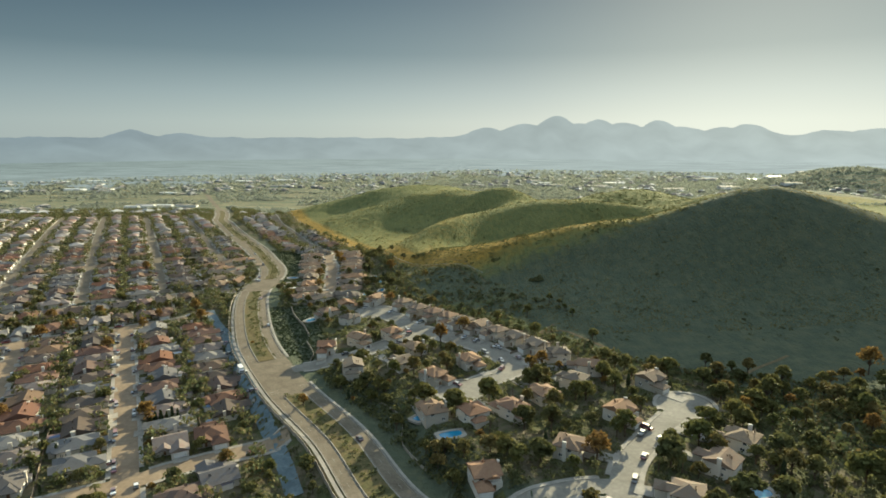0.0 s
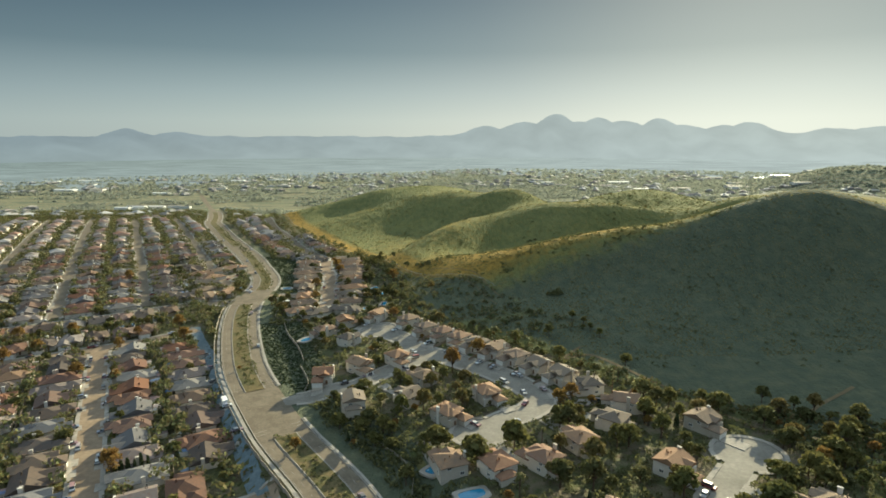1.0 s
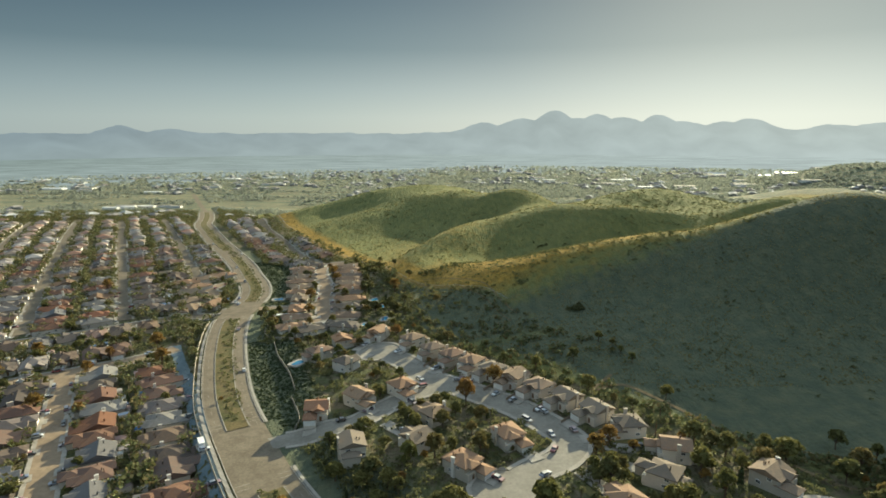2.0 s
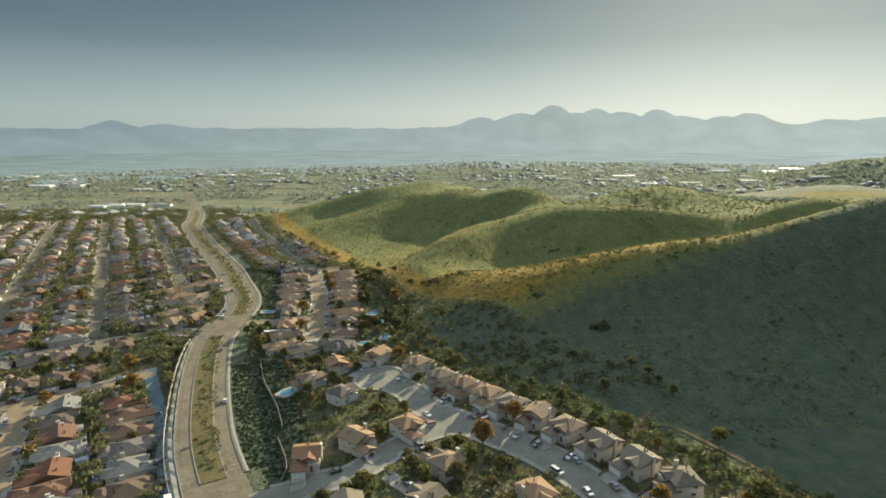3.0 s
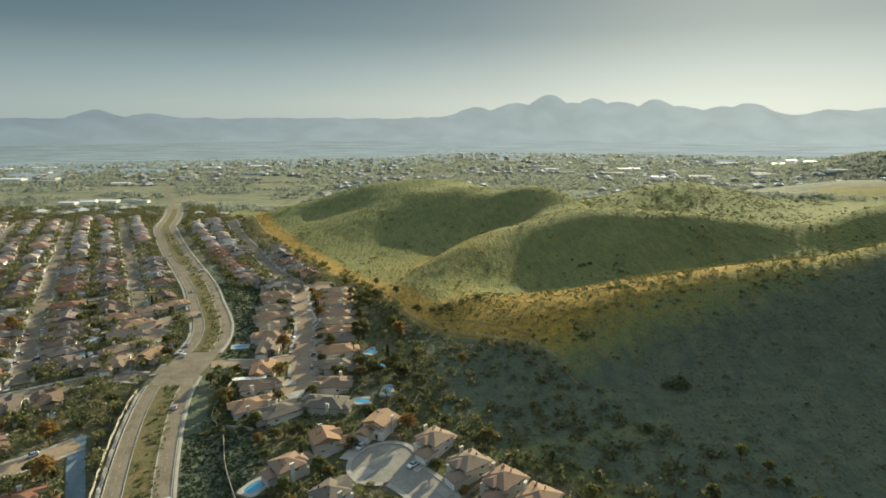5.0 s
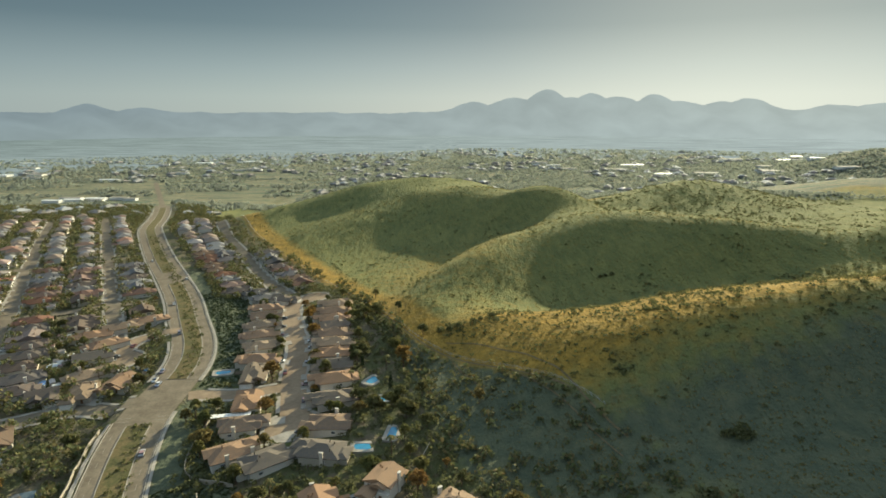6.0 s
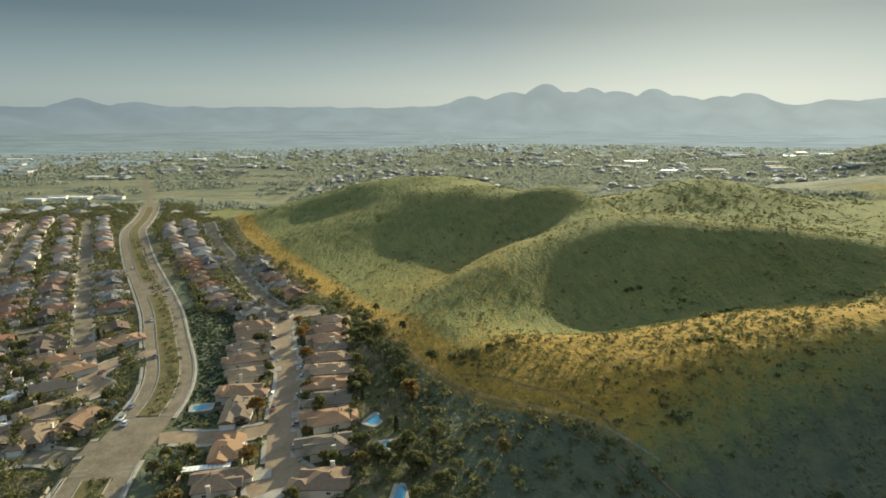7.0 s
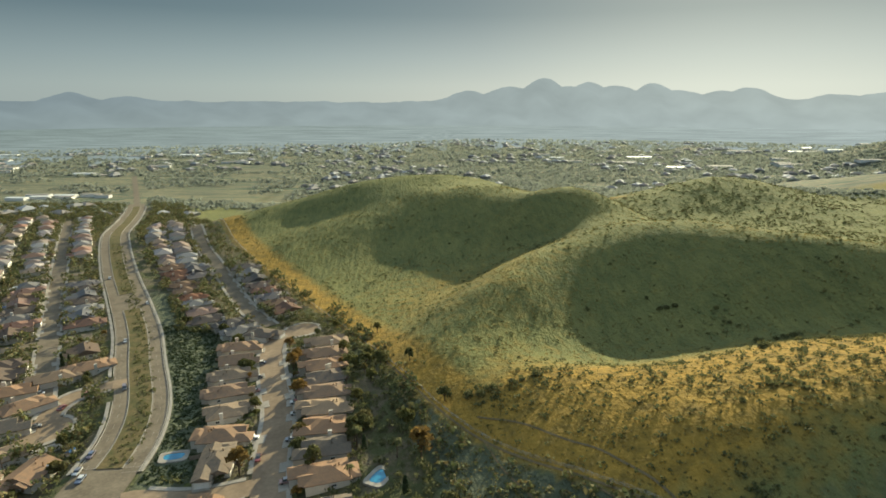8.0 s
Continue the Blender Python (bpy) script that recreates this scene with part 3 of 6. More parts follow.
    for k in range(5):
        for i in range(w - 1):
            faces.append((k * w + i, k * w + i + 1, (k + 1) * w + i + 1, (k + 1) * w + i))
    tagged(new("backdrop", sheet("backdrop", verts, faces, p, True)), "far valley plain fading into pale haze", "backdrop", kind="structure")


build_mountains()


# ---- roads, kerbs, walls ----
def along(line, gap):
    """Points every gap metres on a line, with headings."""
    line = np.asarray(line, float)
    seg = np.hypot(*np.diff(line, axis=0).T)
    s = np.concatenate([[0], np.cumsum(seg)])
    at = np.linspace(0, s[-1], max(2, int(round(s[-1] / gap)) + 1))
    p = np.stack([np.interp(at, s, line[:, 0]), np.interp(at, s, line[:, 1])], 1)
    t = np.gradient(p, axis=0)
    t /= np.hypot(t[:, 0], t[:, 1])[:, None] + 1e-9
    return p, t


def cut(line, y0, y1):
    return line[(line[:, 1] >= y0) & (line[:, 1] <= y1)]


def ribbon(line, a, b, lift, thick=0.0, gap=3.0):
    """Verts and faces of a draped strip from a to b metres right of a line, lift above the land, with skirts of that thickness."""
    p, t = along(line, gap)
    n = np.stack([t[:, 1], -t[:, 0]], 1)
    cols = max(2, int(math.ceil(abs(b - a) / 2.6)) + 1)
    offs = list(np.linspace(a, b, cols))
    drop = [0.0] * cols
    if thick:
        offs, drop = [a] + offs + [b], [thick] + drop + [thick]
    verts, faces = [], []
    for o, d in zip(offs, drop):
        q = p + n * o
        z = ground(q[:, 0], q[:, 1]) + lift - d
        verts += np.column_stack([q, z]).tolist()
    m = len(p)
    for c in range(len(offs) - 1):
        for i in range(m - 1):
            faces.append((c * m + i, c * m + i + 1, (c + 1) * m + i + 1, (c + 1) * m + i)[::-1])
    return verts, faces


def merge(pieces):
    verts, faces = [], []
    for v, f in pieces:
        k = len(verts)
        verts += v
        faces += [tuple(i + k for i in q) for q in f]
    return verts, faces


def structure(name, pieces, material, label, category):
    return tagged(new(name, sheet(name, *merge(pieces), material)), label, category, kind="structure")


def disc(cx, cy, r, lift, thick=0.0, parts=28, rings=4):
    verts, faces = [(cx, cy, float(ground(cx, cy)) + lift)], []
    for k in range(1, rings + 1):
        for i in range(parts):
            a = 2 * math.pi * i / parts
            x, y = cx + r * k / rings * math.cos(a), cy + r * k / rings * math.sin(a)
            verts.append((x, y, float(ground(x, y)) + lift))
    for i in range(parts):
        faces.append((0, 1 + i, 1 + (i + 1) % parts))
    for k in range(rings - 1):
        for i in range(parts):
            a, b = 1 + k * parts + i, 1 + k * parts + (i + 1) % parts
            faces.append((a, a + parts, b + parts, b))
    return verts, faces


def wall_run(line, height, thick=0.2, gap=4.0, sink=0.4):
    p, t = along(line, gap)
    n = np.stack([t[:, 1], -t[:, 0]], 1)
    verts, faces = [], []
    g = ground(p[:, 0], p[:, 1])
    for o, top in ((-thick / 2, 0), (-thick / 2, 1), (thick / 2, 1), (thick / 2, 0)):
        q = p + n * o
        verts += np.column_stack([q, g - sink + top * (height + sink)]).tolist()
    m = len(p)
    for c in range(3):
        for i in range(m - 1):
            faces.append((c * m + i, c * m + i + 1, (c + 1) * m + i + 1, (c + 1) * m + i))
    faces += [(0, m, 2 * m, 3 * m), (m - 1, 4 * m - 1, 3 * m - 1, 2 * m - 1)]
    return verts, faces


# town streets: name, line, kerb to kerb
STREETS = {
    "loop": (curve([(-79, 281), (-73, 284), (-62, 286), (-47, 289), (-33, 304), (-20, 314), (-5, 318)]), 9.5),
    "bench": (curve([(-47, 364), (-38, 357), (-29, 347), (-21, 332), (-5, 317), (9, 304), (20, 293), (30, 279), (36, 266), (30, 256), (20, 250), (8, 240)]), 11.5),
    "rim": (curve([(36, 112), (47, 138), (55, 158), (63, 176), (75, 191), (88, 205), (97, 215)]), 9.0),
    "rim_west": (curve([(57, 164), (44, 164), (28, 160), (6, 155), (-4, 150)]), 8.0),
    "crescent": (curve([(-86, 432), (-90, 450), (-95, 474), (-99.5, 506), (-107, 530), (-116, 562), (-119, 583), (-111, 597)]), 11.0),
    "link": (curve([(-138.5, 460), (-134, 461), (-115, 459), (-94, 463)]), 8.5),
    "court": (curve([(-174.5, 541), (-182, 538), (-193, 534), (-196, 521), (-191, 508)]), 8.5),
    "north": (curve([(-128, 606), (-150, 640), (-182, 700), (-225, 780), (-262, 860), (-300, 940)]), 9.0),
    "crossing": (curve([(-158, 455), (-168, 455), (-185, 457), (-205, 448), (-250, 420), (-320, 382), (-400, 338), (-470, 300)]), 9.5),
    "lane": (curve([(-168, 397), (-180, 384), (-200, 370), (-228, 353), (-290, 318), (-360, 280)]), 9.5),
    "south": (curve([(-64, 217), (-86, 206), (-104, 196), (-118, 186), (-150, 168), (-210, 135)]), 9.5),
}
AXIS, ACROSS, START = np.array((-0.48, 0.877)), np.array((0.877, 0.48)), np.array((-156.0, 261.0))


def plot(offset, s):
    return START + ACROSS * offset + AXIS * s


for k, o in enumerate((0, -57, -114, -171, -228)):            # the long parallel streets between the lanes
    STREETS["row_%d" % k] = (np.array([plot(o, -150), plot(o, 60 if k == 0 else 100), plot(o, 112)]), 9.5)
for k, o in enumerate((85, 28, -30, -88, -146, -204, -262, -320)):
    STREETS["far_row_%d" % k] = (np.array([plot(o, 260 if o == 85 else 200), plot(o, 430), plot(o, 640), plot(o, 760 if o > 0 else 820)]), 9.0)
for k, s in enumerate((330, 470, 620, 800)):
    STREETS["far_cross_%d" % k] = (np.array([plot(105 if s < 600 else 60, s), plot(-100, s), plot(-360, s)]), 8.5)
BULBS = [(-44.5, 364, 11, "bench"), (8, 240, 10.5, "bench"), (99, 217, 11, "rim"), (-86, 429, 10.5, "crescent"), (-191, 507, 10, "court"), (-108, 598, 9, "crescent")]


def build_roads():
    near = [n for n in STREETS if not n.startswith("far")]
    for i, (name, (line, w)) in enumerate(STREETS.items()):
        mat_ = PALE_ASPHALT if name in ("loop", "bench", "rim", "rim_west") else OLD_ASPHALT if name in ("link", "row_0", "row_1", "row_2", "south", "lane", "crescent", "court") else ASPHALT
        lift = 0.2 + 0.012 * i
        pieces = [ribbon(line, -w / 2, w / 2, lift)]
        pieces += [disc(x, y, r, lift + 0.006) for x, y, r, s in BULBS if s == name]
        structure("road", pieces, mat_, "worn tan asphalt residential street between kerbs" if mat_ is OLD_ASPHALT else "pale grey asphalt residential street between kerbs" if mat_ is PALE_ASPHALT else "grey asphalt residential street between kerbs", "road")
    walks = []
    for i, name in enumerate(near + [n for n in STREETS if n.startswith("far_row")]):
        line, w = STREETS[name]
        for s in (-1, 1):
            a, b = s * w / 2, s * (w / 2 + 1.7)
            p, t = along(line, 3.0)
            q = p + np.stack([t[:, 1], -t[:, 0]], 1) * (s * (w / 2 + 0.9))
            ok = np.ones(len(q), bool)                    # sidewalks stop where another street comes in
            for other, (ol, ow) in STREETS.items():
                if other != name:
                    ok &= np.abs(offside(q[:, 0], q[:, 1], ol)) > ow / 2 + 0.8
            for x, y, r, s_ in BULBS:
                ok &= np.hypot(q[:, 0] - x, q[:, 1] - y) > r + 0.3
            ok &= np.abs(road_side(q[:, 0], q[:, 1])) > 13
            run = []
            for good, point in zip(list(ok) + [False], list(p) + [None]):
                if good:
                    run.append(point)
                elif run:
                    if len(run) > 3:
                        walks.append(ribbon(np.array(run), min(a, b), max(a, b), 0.36 + 0.012 * (i % 9), 0.3))
                    run = []
    for x, y, r, s in BULBS:
        line = STREETS[s][0]
        ring = [(x + (r + 0.8) * math.cos(a), y + (r + 0.8) * math.sin(a)) for a in np.linspace(0, 2 * math.pi, 60)]
        run = []
        for q in ring + [None]:
            if q is not None and abs(float(offside(q[0], q[1], line))) > STREETS[s][1] / 2 + 1:
                run.append(q)
            elif run:
                if len(run) > 3:
                    walks.append(ribbon(np.array(run), -0.85, 0.85, 0.47, 0.3))
                run = []
    structure("pavement", walks, CONCRETE, "pale concrete sidewalks with raised kerbs along streets", "sidewalk")

    # the wide road: two carriageways and a planted median with gaps at the junctions
    lanes, beyond = cut(ROADWAY, -60, 1130), cut(ROADWAY, 1110, 1500)
    structure("road", [ribbon(lanes, -10.4, 10.4, 0.2), ribbon(beyond, -4.2, 4.2, 0.18)], ASPHALT, "wide divided asphalt road curving past the hills", "road")
    gaps = [(-60, 150), (165, 254), (288, 438), (476, 640), (664, 1100)]
    medians, kerbs = [], []
    for a, b in gaps:
        part_line = cut(ROADWAY, a, b)
        medians.append(ribbon(part_line, -4.3, 4.3, 0.44, 0.25))
        kerbs += [ribbon(part_line, -4.6, -4.3, 0.48, 0.3), ribbon(part_line, 4.3, 4.6, 0.48, 0.3)]
    structure("median", medians, MEDIAN, "planted road median with rough grass", "median")
    for a, b in ((-60, 440), (472, 530), (548, 1100)):
        edge = cut(ROADWAY, a, b)
        kerbs += [ribbon(edge, -12.8, -11.4, 0.46, 0.3), ribbon(edge, -10.7, -10.4, 0.46, 0.3)]
    for a, b in ((-60, 262), (292, 446), (474, 1100)):
        kerbs += [ribbon(cut(ROADWAY, a, b), 10.4, 10.7, 0.47, 0.3), ribbon(cut(ROADWAY, a, b), 11.0, 12.1, 0.47, 0.3)]
    structure("pavement", kerbs, CONCRETE, "concrete kerbs and sidewalks beside the divided road", "sidewalk")
    marks = []
    for a, b in gaps[:4]:
        p = cut(ROADWAY, a, b)
        for o in (-9.9, -5.0, 5.0, 9.9):
            marks.append(ribbon(p, o - 0.06, o + 0.06, 0.24))
        q, t = along(p, 9.0)
        for o in (-7.7, 7.7):
            for i in range(len(q) - 1):
                marks.append(ribbon(np.array([q[i], q[i] + t[i] * 3.2]), o - 0.06, o + 0.06, 0.24, gap=1.6))
    for y in (441, 475, 256, 294):                # stop lines and crossing edges
        q, t = along(cut(ROADWAY, y - 6, y + 6), 4.0)
        i = len(q) // 2
        n = np.array((t[i][1], -t[i][0]))
        for k in (-1.4, 1.4):
            for o in (-10.0, 5.0):
                c = q[i] + t[i] * k + n * o
                marks.append(ribbon(np.array([c, c + n * 5.0]), -0.1, 0.1, 0.245, gap=1.4))
    structure("road_markings", marks, PAINT_LINE, "faded white lane lines and crossing bars on asphalt", "road markings")
    structure("channel_floor", [ribbon(curve([(-52, 180), (-65, 207), (-99, 268), (-133, 334), (-166, 392), (-171, 402)]), -3.1, 3.1, 0.3, 0.3)], CHANNEL, "blue-grey concrete service lane beside the road", "lane")
    structure("wall_roadside", [wall_run(cut(np.array([(p[0] - 14.3 * t[1], p[1] + 14.3 * t[0]) for p, t in zip(*along(cut(ROADWAY, 100, 436), 4))]), -100, 1000), 1.9)], BLOCK, "long pale block wall along the divided road", "wall")
    structure("trail", [ribbon(FENCE_LINE[22:], -0.4, 0.4, 0.18), ribbon(curve([(64, 313), (53, 302), (66, 305), (77, 294), (91, 272), (104, 246), (115, 231), (130, 239), (151, 254), (171, 267)]), -0.8, 0.8, 0.2), ribbon(curve([(-24, 478), (-12, 468), (0, 452), (8, 443), (17, 427), (24, 410), (33, 393)]), -0.35, 0.35, 0.2), ribbon(curve([(3, 432), (17, 410), (23, 397), (29, 386)]), -0.25, 0.25, 0.2), ribbon(curve([(-23, 465), (-19, 449), (-12, 432)]), -0.25, 0.25, 0.2)], TRAIL, "bare earth trail worn into the hillside", "trail")


build_roads()


# ---- kinds of things ----
def part(name, bm, material, parent=None, label=""):
    """Links a bmesh, or a ready mesh, as one mesh object under a thing or part."""
    if isinstance(bm, bmesh.types.BMesh):
        me = bpy.data.meshes.new(name)
        bm.to_mesh(me)
        bm.free()
    else:
        me = bm
    for m in material if isinstance(material, (list, tuple)) else [material]:
        if m and m.name not in me.materials:
            me.materials.append(m)
    ob = new(name, me)
    ob.parent = parent
    if label:
        ob["label"] = label
    return ob


def box(bm, x0, x1, y0, y1, z0, z1, index=0):
    v = [bm.verts.new(p) for p in ((x0, y0, z0), (x1, y0, z0), (x1, y1, z0), (x0, y1, z0), (x0, y0, z1), (x1, y0, z1), (x1, y1, z1), (x0, y1, z1))]
    for q in ((3, 2, 1, 0), (4, 5, 6, 7), (0, 1, 5, 4), (1, 2, 6, 5), (2, 3, 7, 6), (3, 0, 4, 7)):
        bm.faces.new([v[i] for i in q]).material_index = index


def hip_roof(bm, x0, x1, y0, y1, z, pitch, gable=False, eave=0.5, drop=0.22):
    """A thick hipped or gabled roof over a rectangle."""
    x0, x1, y0, y1 = x0 - eave, x1 + eave, y0 - eave, y1 + eave
    w, d = x1 - x0, y1 - y0
    rise_ = min(w, d) / 2 * pitch
    if w >= d:
        k = 0.0 if gable else d / 2
        ridge = [(x0 + k, (y0 + y1) / 2, z + rise_), (x1 - k, (y0 + y1) / 2, z + rise_)]
    else:
        k = 0.0 if gable else w / 2
        ridge = [((x0 + x1) / 2, y0 + k, z + rise_), ((x0 + x1) / 2, y1 - k, z + rise_)]
    low = [bm.verts.new(p) for p in ((x0, y0, z - drop), (x1, y0, z - drop), (x1, y1, z - drop), (x0, y1, z - drop))]
    top = [bm.verts.new(p) for p in ((x0, y0, z), (x1, y0, z), (x1, y1, z), (x0, y1, z))]
    a, b = (bm.verts.new(p) for p in ridge)
    bm.faces.new(low[::-1])
    for i in range(4):
        bm.faces.new((low[i], low[(i + 1) % 4], top[(i + 1) % 4], top[i]))
    if w >= d:
        for f in ((top[0], top[1], b, a), (top[2], top[3], a, b), (top[1], top[2], b), (top[3], top[0], a)):
            bm.faces.new(f)
    else:
        for f in ((top[0], top[1], a), (top[1], top[2], b, a), (top[2], top[3], b), (top[3], top[0], a, b)):
            bm.faces.new(f)
    return z + rise_


def window_part(house, x, y, z, w, h, way):
    """A framed window on a wall that faces way (0 front, 1 right, 2 back, 3 left)."""
    bm = bmesh.new()
    f = 0.12
    for a in ((-w / 2, w / 2, -h / 2, -h / 2 + f), (-w / 2, w / 2, h / 2 - f, h / 2), (-w / 2, -w / 2 + f, -h / 2 + f, h / 2 - f), (w / 2 - f, w / 2, -h / 2 + f, h / 2 - f), (-f / 3, f / 3, -h / 2 + f, h / 2 - f)):
        box(bm, a[0], a[1], -0.1, 0.02, a[2], a[3])
    ob = part("window", bm, WHITE, house)
    ob.matrix_basis = pose(x, y, z, 0, 0, 90 * way)
    bm = bmesh.new()
    box(bm, -w / 2 + f, w / 2 - f, -0.05, 0.01, -h / 2 + f, h / 2 - f)
    part("pane", bm, GLASS, ob, "dark reflecting glass")


def build_house(kind, w, d, h, roof, rnd, label):
    """One detached house, its front on -y, its base at the origin."""
    home = new("house")
    storeys = 2 if h > 4 else 1
    gw, gd = w * 0.52, (4.6 if h < 4 else 3.6)                       # garage wing in front
    gx = -w / 2 + gw / 2 if rnd.random() < 0.5 else w / 2 - gw / 2
    ux = -math.copysign(1, gx)
    wall = bmesh.new()
    low = 2.9 if storeys == 2 else h
    uw, ud, ucx, ucy = (w - 0.02, d * 0.88, 0.0, d * 0.06 - 0.01) if storeys == 2 else (w, d, 0.0, 0.0)
    box(wall, -w / 2, w / 2, -d / 2, d / 2, -1.6, low)
    if storeys == 2:
        box(wall, ucx - uw / 2, ucx + uw / 2, ucy - ud / 2, ucy + ud / 2, low + 0.002, h)
    box(wall, gx - gw / 2, gx + gw / 2, -d / 2 - gd, -d / 2 - 0.003, -1.6, 2.8)
    bump = kind in (1, 3, 4)
    if bump:                                      # a lower rear wing
        box(wall, -w * 0.25, w * 0.42, d / 2 + 0.003, d / 2 + 3.0, -1.6, 2.7)
    part("wall", wall, STUCCO, home)
    bm = bmesh.new()
    pitch = 0.37 if kind != 2 else 0.4
    if storeys == 2:
        top_ = hip_roof(bm, ucx - uw / 2, ucx + uw / 2, ucy - ud / 2, ucy + ud / 2, h, pitch, kind in (0, 3))
        hip_roof(bm, ucx + ux * uw * 0.1 - 2.1, ucx + ux * uw * 0.1 + 2.1, ucy - ud / 2 - 1.3, ucy + 0.6, h + 0.04, 0.44, kind != 1)
    else:
        top_ = hip_roof(bm, -w / 2, w / 2, -d / 2, d / 2, h, pitch, kind == 2)
        hip_roof(bm, ux * w * 0.2 - 2.6, ux * w * 0.2 + 2.6, -d / 2 - 1.6, 0.8, h + 0.03, 0.45, kind != 1)
        if kind in (0, 3):
            hip_roof(bm, -ux * w * 0.2 - 2.8, -ux * w * 0.2 + 2.8, -0.5, d / 2 + 1.2, h + 0.05, 0.44, True)
    hip_roof(bm, gx - gw / 2, gx + gw / 2, -d / 2 - gd, -d / 2 + 2.4, 2.87, 0.42, kind in (2, 3))
    if bump:
        hip_roof(bm, -w * 0.25, w * 0.42, d / 2 - 1.5, d / 2 + 3.0, 2.78, 0.34)
    for k in range(3):                            # vents and flues
        vx, vy = rnd.uniform(-0.3, 0.3) * uw + ucx, ucy + rnd.uniform(0.1, 0.3) * ud
        box(bm, vx - 0.16, vx + 0.16, vy - 0.16, vy + 0.16, h + 0.4, top_ + 0.25)
    part("roof", bm, roof, home)
    if (kind == 2 and storeys == 1) or (kind in (0, 3) and storeys == 2):     # infill under the gable
        rise_ = min(w, ud) / 2 * pitch * 0.92
        if w >= ud:
            pts = [((s * w / 2 + s * 0.004, ucy - ud / 2, h), (s * w / 2 + s * 0.004, ucy + ud / 2, h), (s * w / 2 + s * 0.004, ucy, h + rise_)) for s in (-1, 1)]
        else:
            pts = [((-w / 2, ucy + s * ud / 2 + s * 0.004, h), (w / 2, ucy + s * ud / 2 + s * 0.004, h), (0, ucy + s * ud / 2 + s * 0.004, h + rise_)) for s in (-1, 1)]
        for tri in pts:
            bm = bmesh.new()
            c = [bm.verts.new(p) for p in tri]
            e = [bm.verts.new((p[0] * 0.97, p[1] * 0.97, p[2])) for p in tri]
            bm.faces.new(c)
            bm.faces.new(e[::-1])
            for i in range(3):
                bm.faces.new((c[i], e[i], e[(i + 1) % 3], c[(i + 1) % 3]))
            part("gable", bm, STUCCO, home)
    bm = bmesh.new()                              # sectional garage door
    for k in range(4):
        box(bm, gx - 2.35, gx + 2.35, -d / 2 - gd - 0.07, -d / 2 - gd + 0.02, 0.02 + 0.55 * k, 0.53 + 0.55 * k)
    part("garage_door", bm, WHITE, home, "white sectional garage door")
    bm = bmesh.new()
    box(bm, ux * w * 0.2 - 0.5, ux * w * 0.2 + 0.5, -d / 2 - 0.06, -d / 2 + 0.02, 0, 2.1)
    part("door", bm, DOOR_WOOD, home, "brown front door")
    if kind != 4:
        bm = bmesh.new()
        cx, cy = ux * (w / 2 + 0.32), d * 0.1
        box(bm, cx - 0.3, cx + 0.3, cy - 0.65, cy + 0.65, -1.6, h + 2.0)
        box(bm, cx - 0.4, cx + 0.4, cy - 0.75, cy + 0.75, h + 2.0, h + 2.25)
        part("chimney", bm, STUCCO, home)
    if storeys == 2:
        window_part(home, ucx - ux * uw * 0.28, ucy - ud / 2, 3.75, 1.7, 1.1, 0)
        window_part(home, ucx - uw / 2, ucy - ud * 0.15, 3.75, 1.5, 1.1, 3)
        window_part(home, ucx + uw / 2, ucy + ud * 0.2, 3.75, 1.5, 1.1, 1)
        window_part(home, ucx + uw * 0.2, ucy + ud / 2, 3.75, 1.6, 1.1, 2)
    window_part(home, -w / 2, d * 0.22, 1.5, 1.6, 1.2, 3)
    window_part(home, w / 2, d * 0.0 + 1.8, 1.5, 1.6, 1.2, 1)
    window_part(home, -w * 0.28 if not bump else -w * 0.38, d / 2, 1.5, 1.6, 1.3, 2)
    return tagged(home, label, "house")


ALL_STREETS = [(*along(line, 2.0), w) for line, w in STREETS.values()]


def facing(x, y):
    """Turn that points a house's front to the nearest street, and the distance to that street's middle."""
    best = None
    for p, t, w in ALL_STREETS:
        d = np.hypot(p[:, 0] - x, p[:, 1] - y)
        i = int(d.argmin())
        if best is None or d[i] - w / 2 < best[0]:
            best = (d[i] - w / 2, t[i], p[i])
    _, t, p = best
    out = np.array((x, y)) - p
    n = np.array((t[1], -t[0]))
    n = n if out @ n > 0 else -n
    n = out / (np.hypot(*out) + 1e-9) * 0.35 + n * 0.65
    return math.degrees(math.atan2(n[1], n[0])) - 90, p


rnd = random.Random(11)
TAKEN = []                                    # house spots with radii, to keep trees off roofs


def clear(x, y, r):
    return all((x - a) ** 2 + (y - b) ** 2 > (r + c) ** 2 for a, b, c in TAKEN)


BENCH_HOUSES = [(-49, 382), (-29, 367), (-18, 352), (-8, 342), (1, 332), (10, 322), (19, 312), (28, 302), (38, 291), (47, 280), (56, 269), (68, 254), (59, 240), (43, 227),
                (-64, 298), (-47, 306), (-29, 314), (-59, 345), (-76, 362), (-66, 377), (-45, 268), (-21, 269), (-15, 288), (13, 268), (-4, 251), (-4, 215), (12, 213), (28, 215)]
RIM_HOUSES = [(14, 173), (45, 184), (70, 208), (92, 236), (105, 184), (91, 170), (73, 154)]
CRESCENT_WEST = [(-128, 590), (-135, 573), (-132, 557), (-129, 541), (-126, 525), (-121, 508), (-117, 491), (-113, 475), (-108, 446), (-106, 428), (-104, 409), (-90, 403)]
CRESCENT_EAST = [(-90, 573), (-89, 558), (-87, 543), (-84, 529), (-82, 515), (-80, 502), (-78, 489), (-76, 476), (-74, 462), (-72, 444), (-70, 424), (-70, 406)]
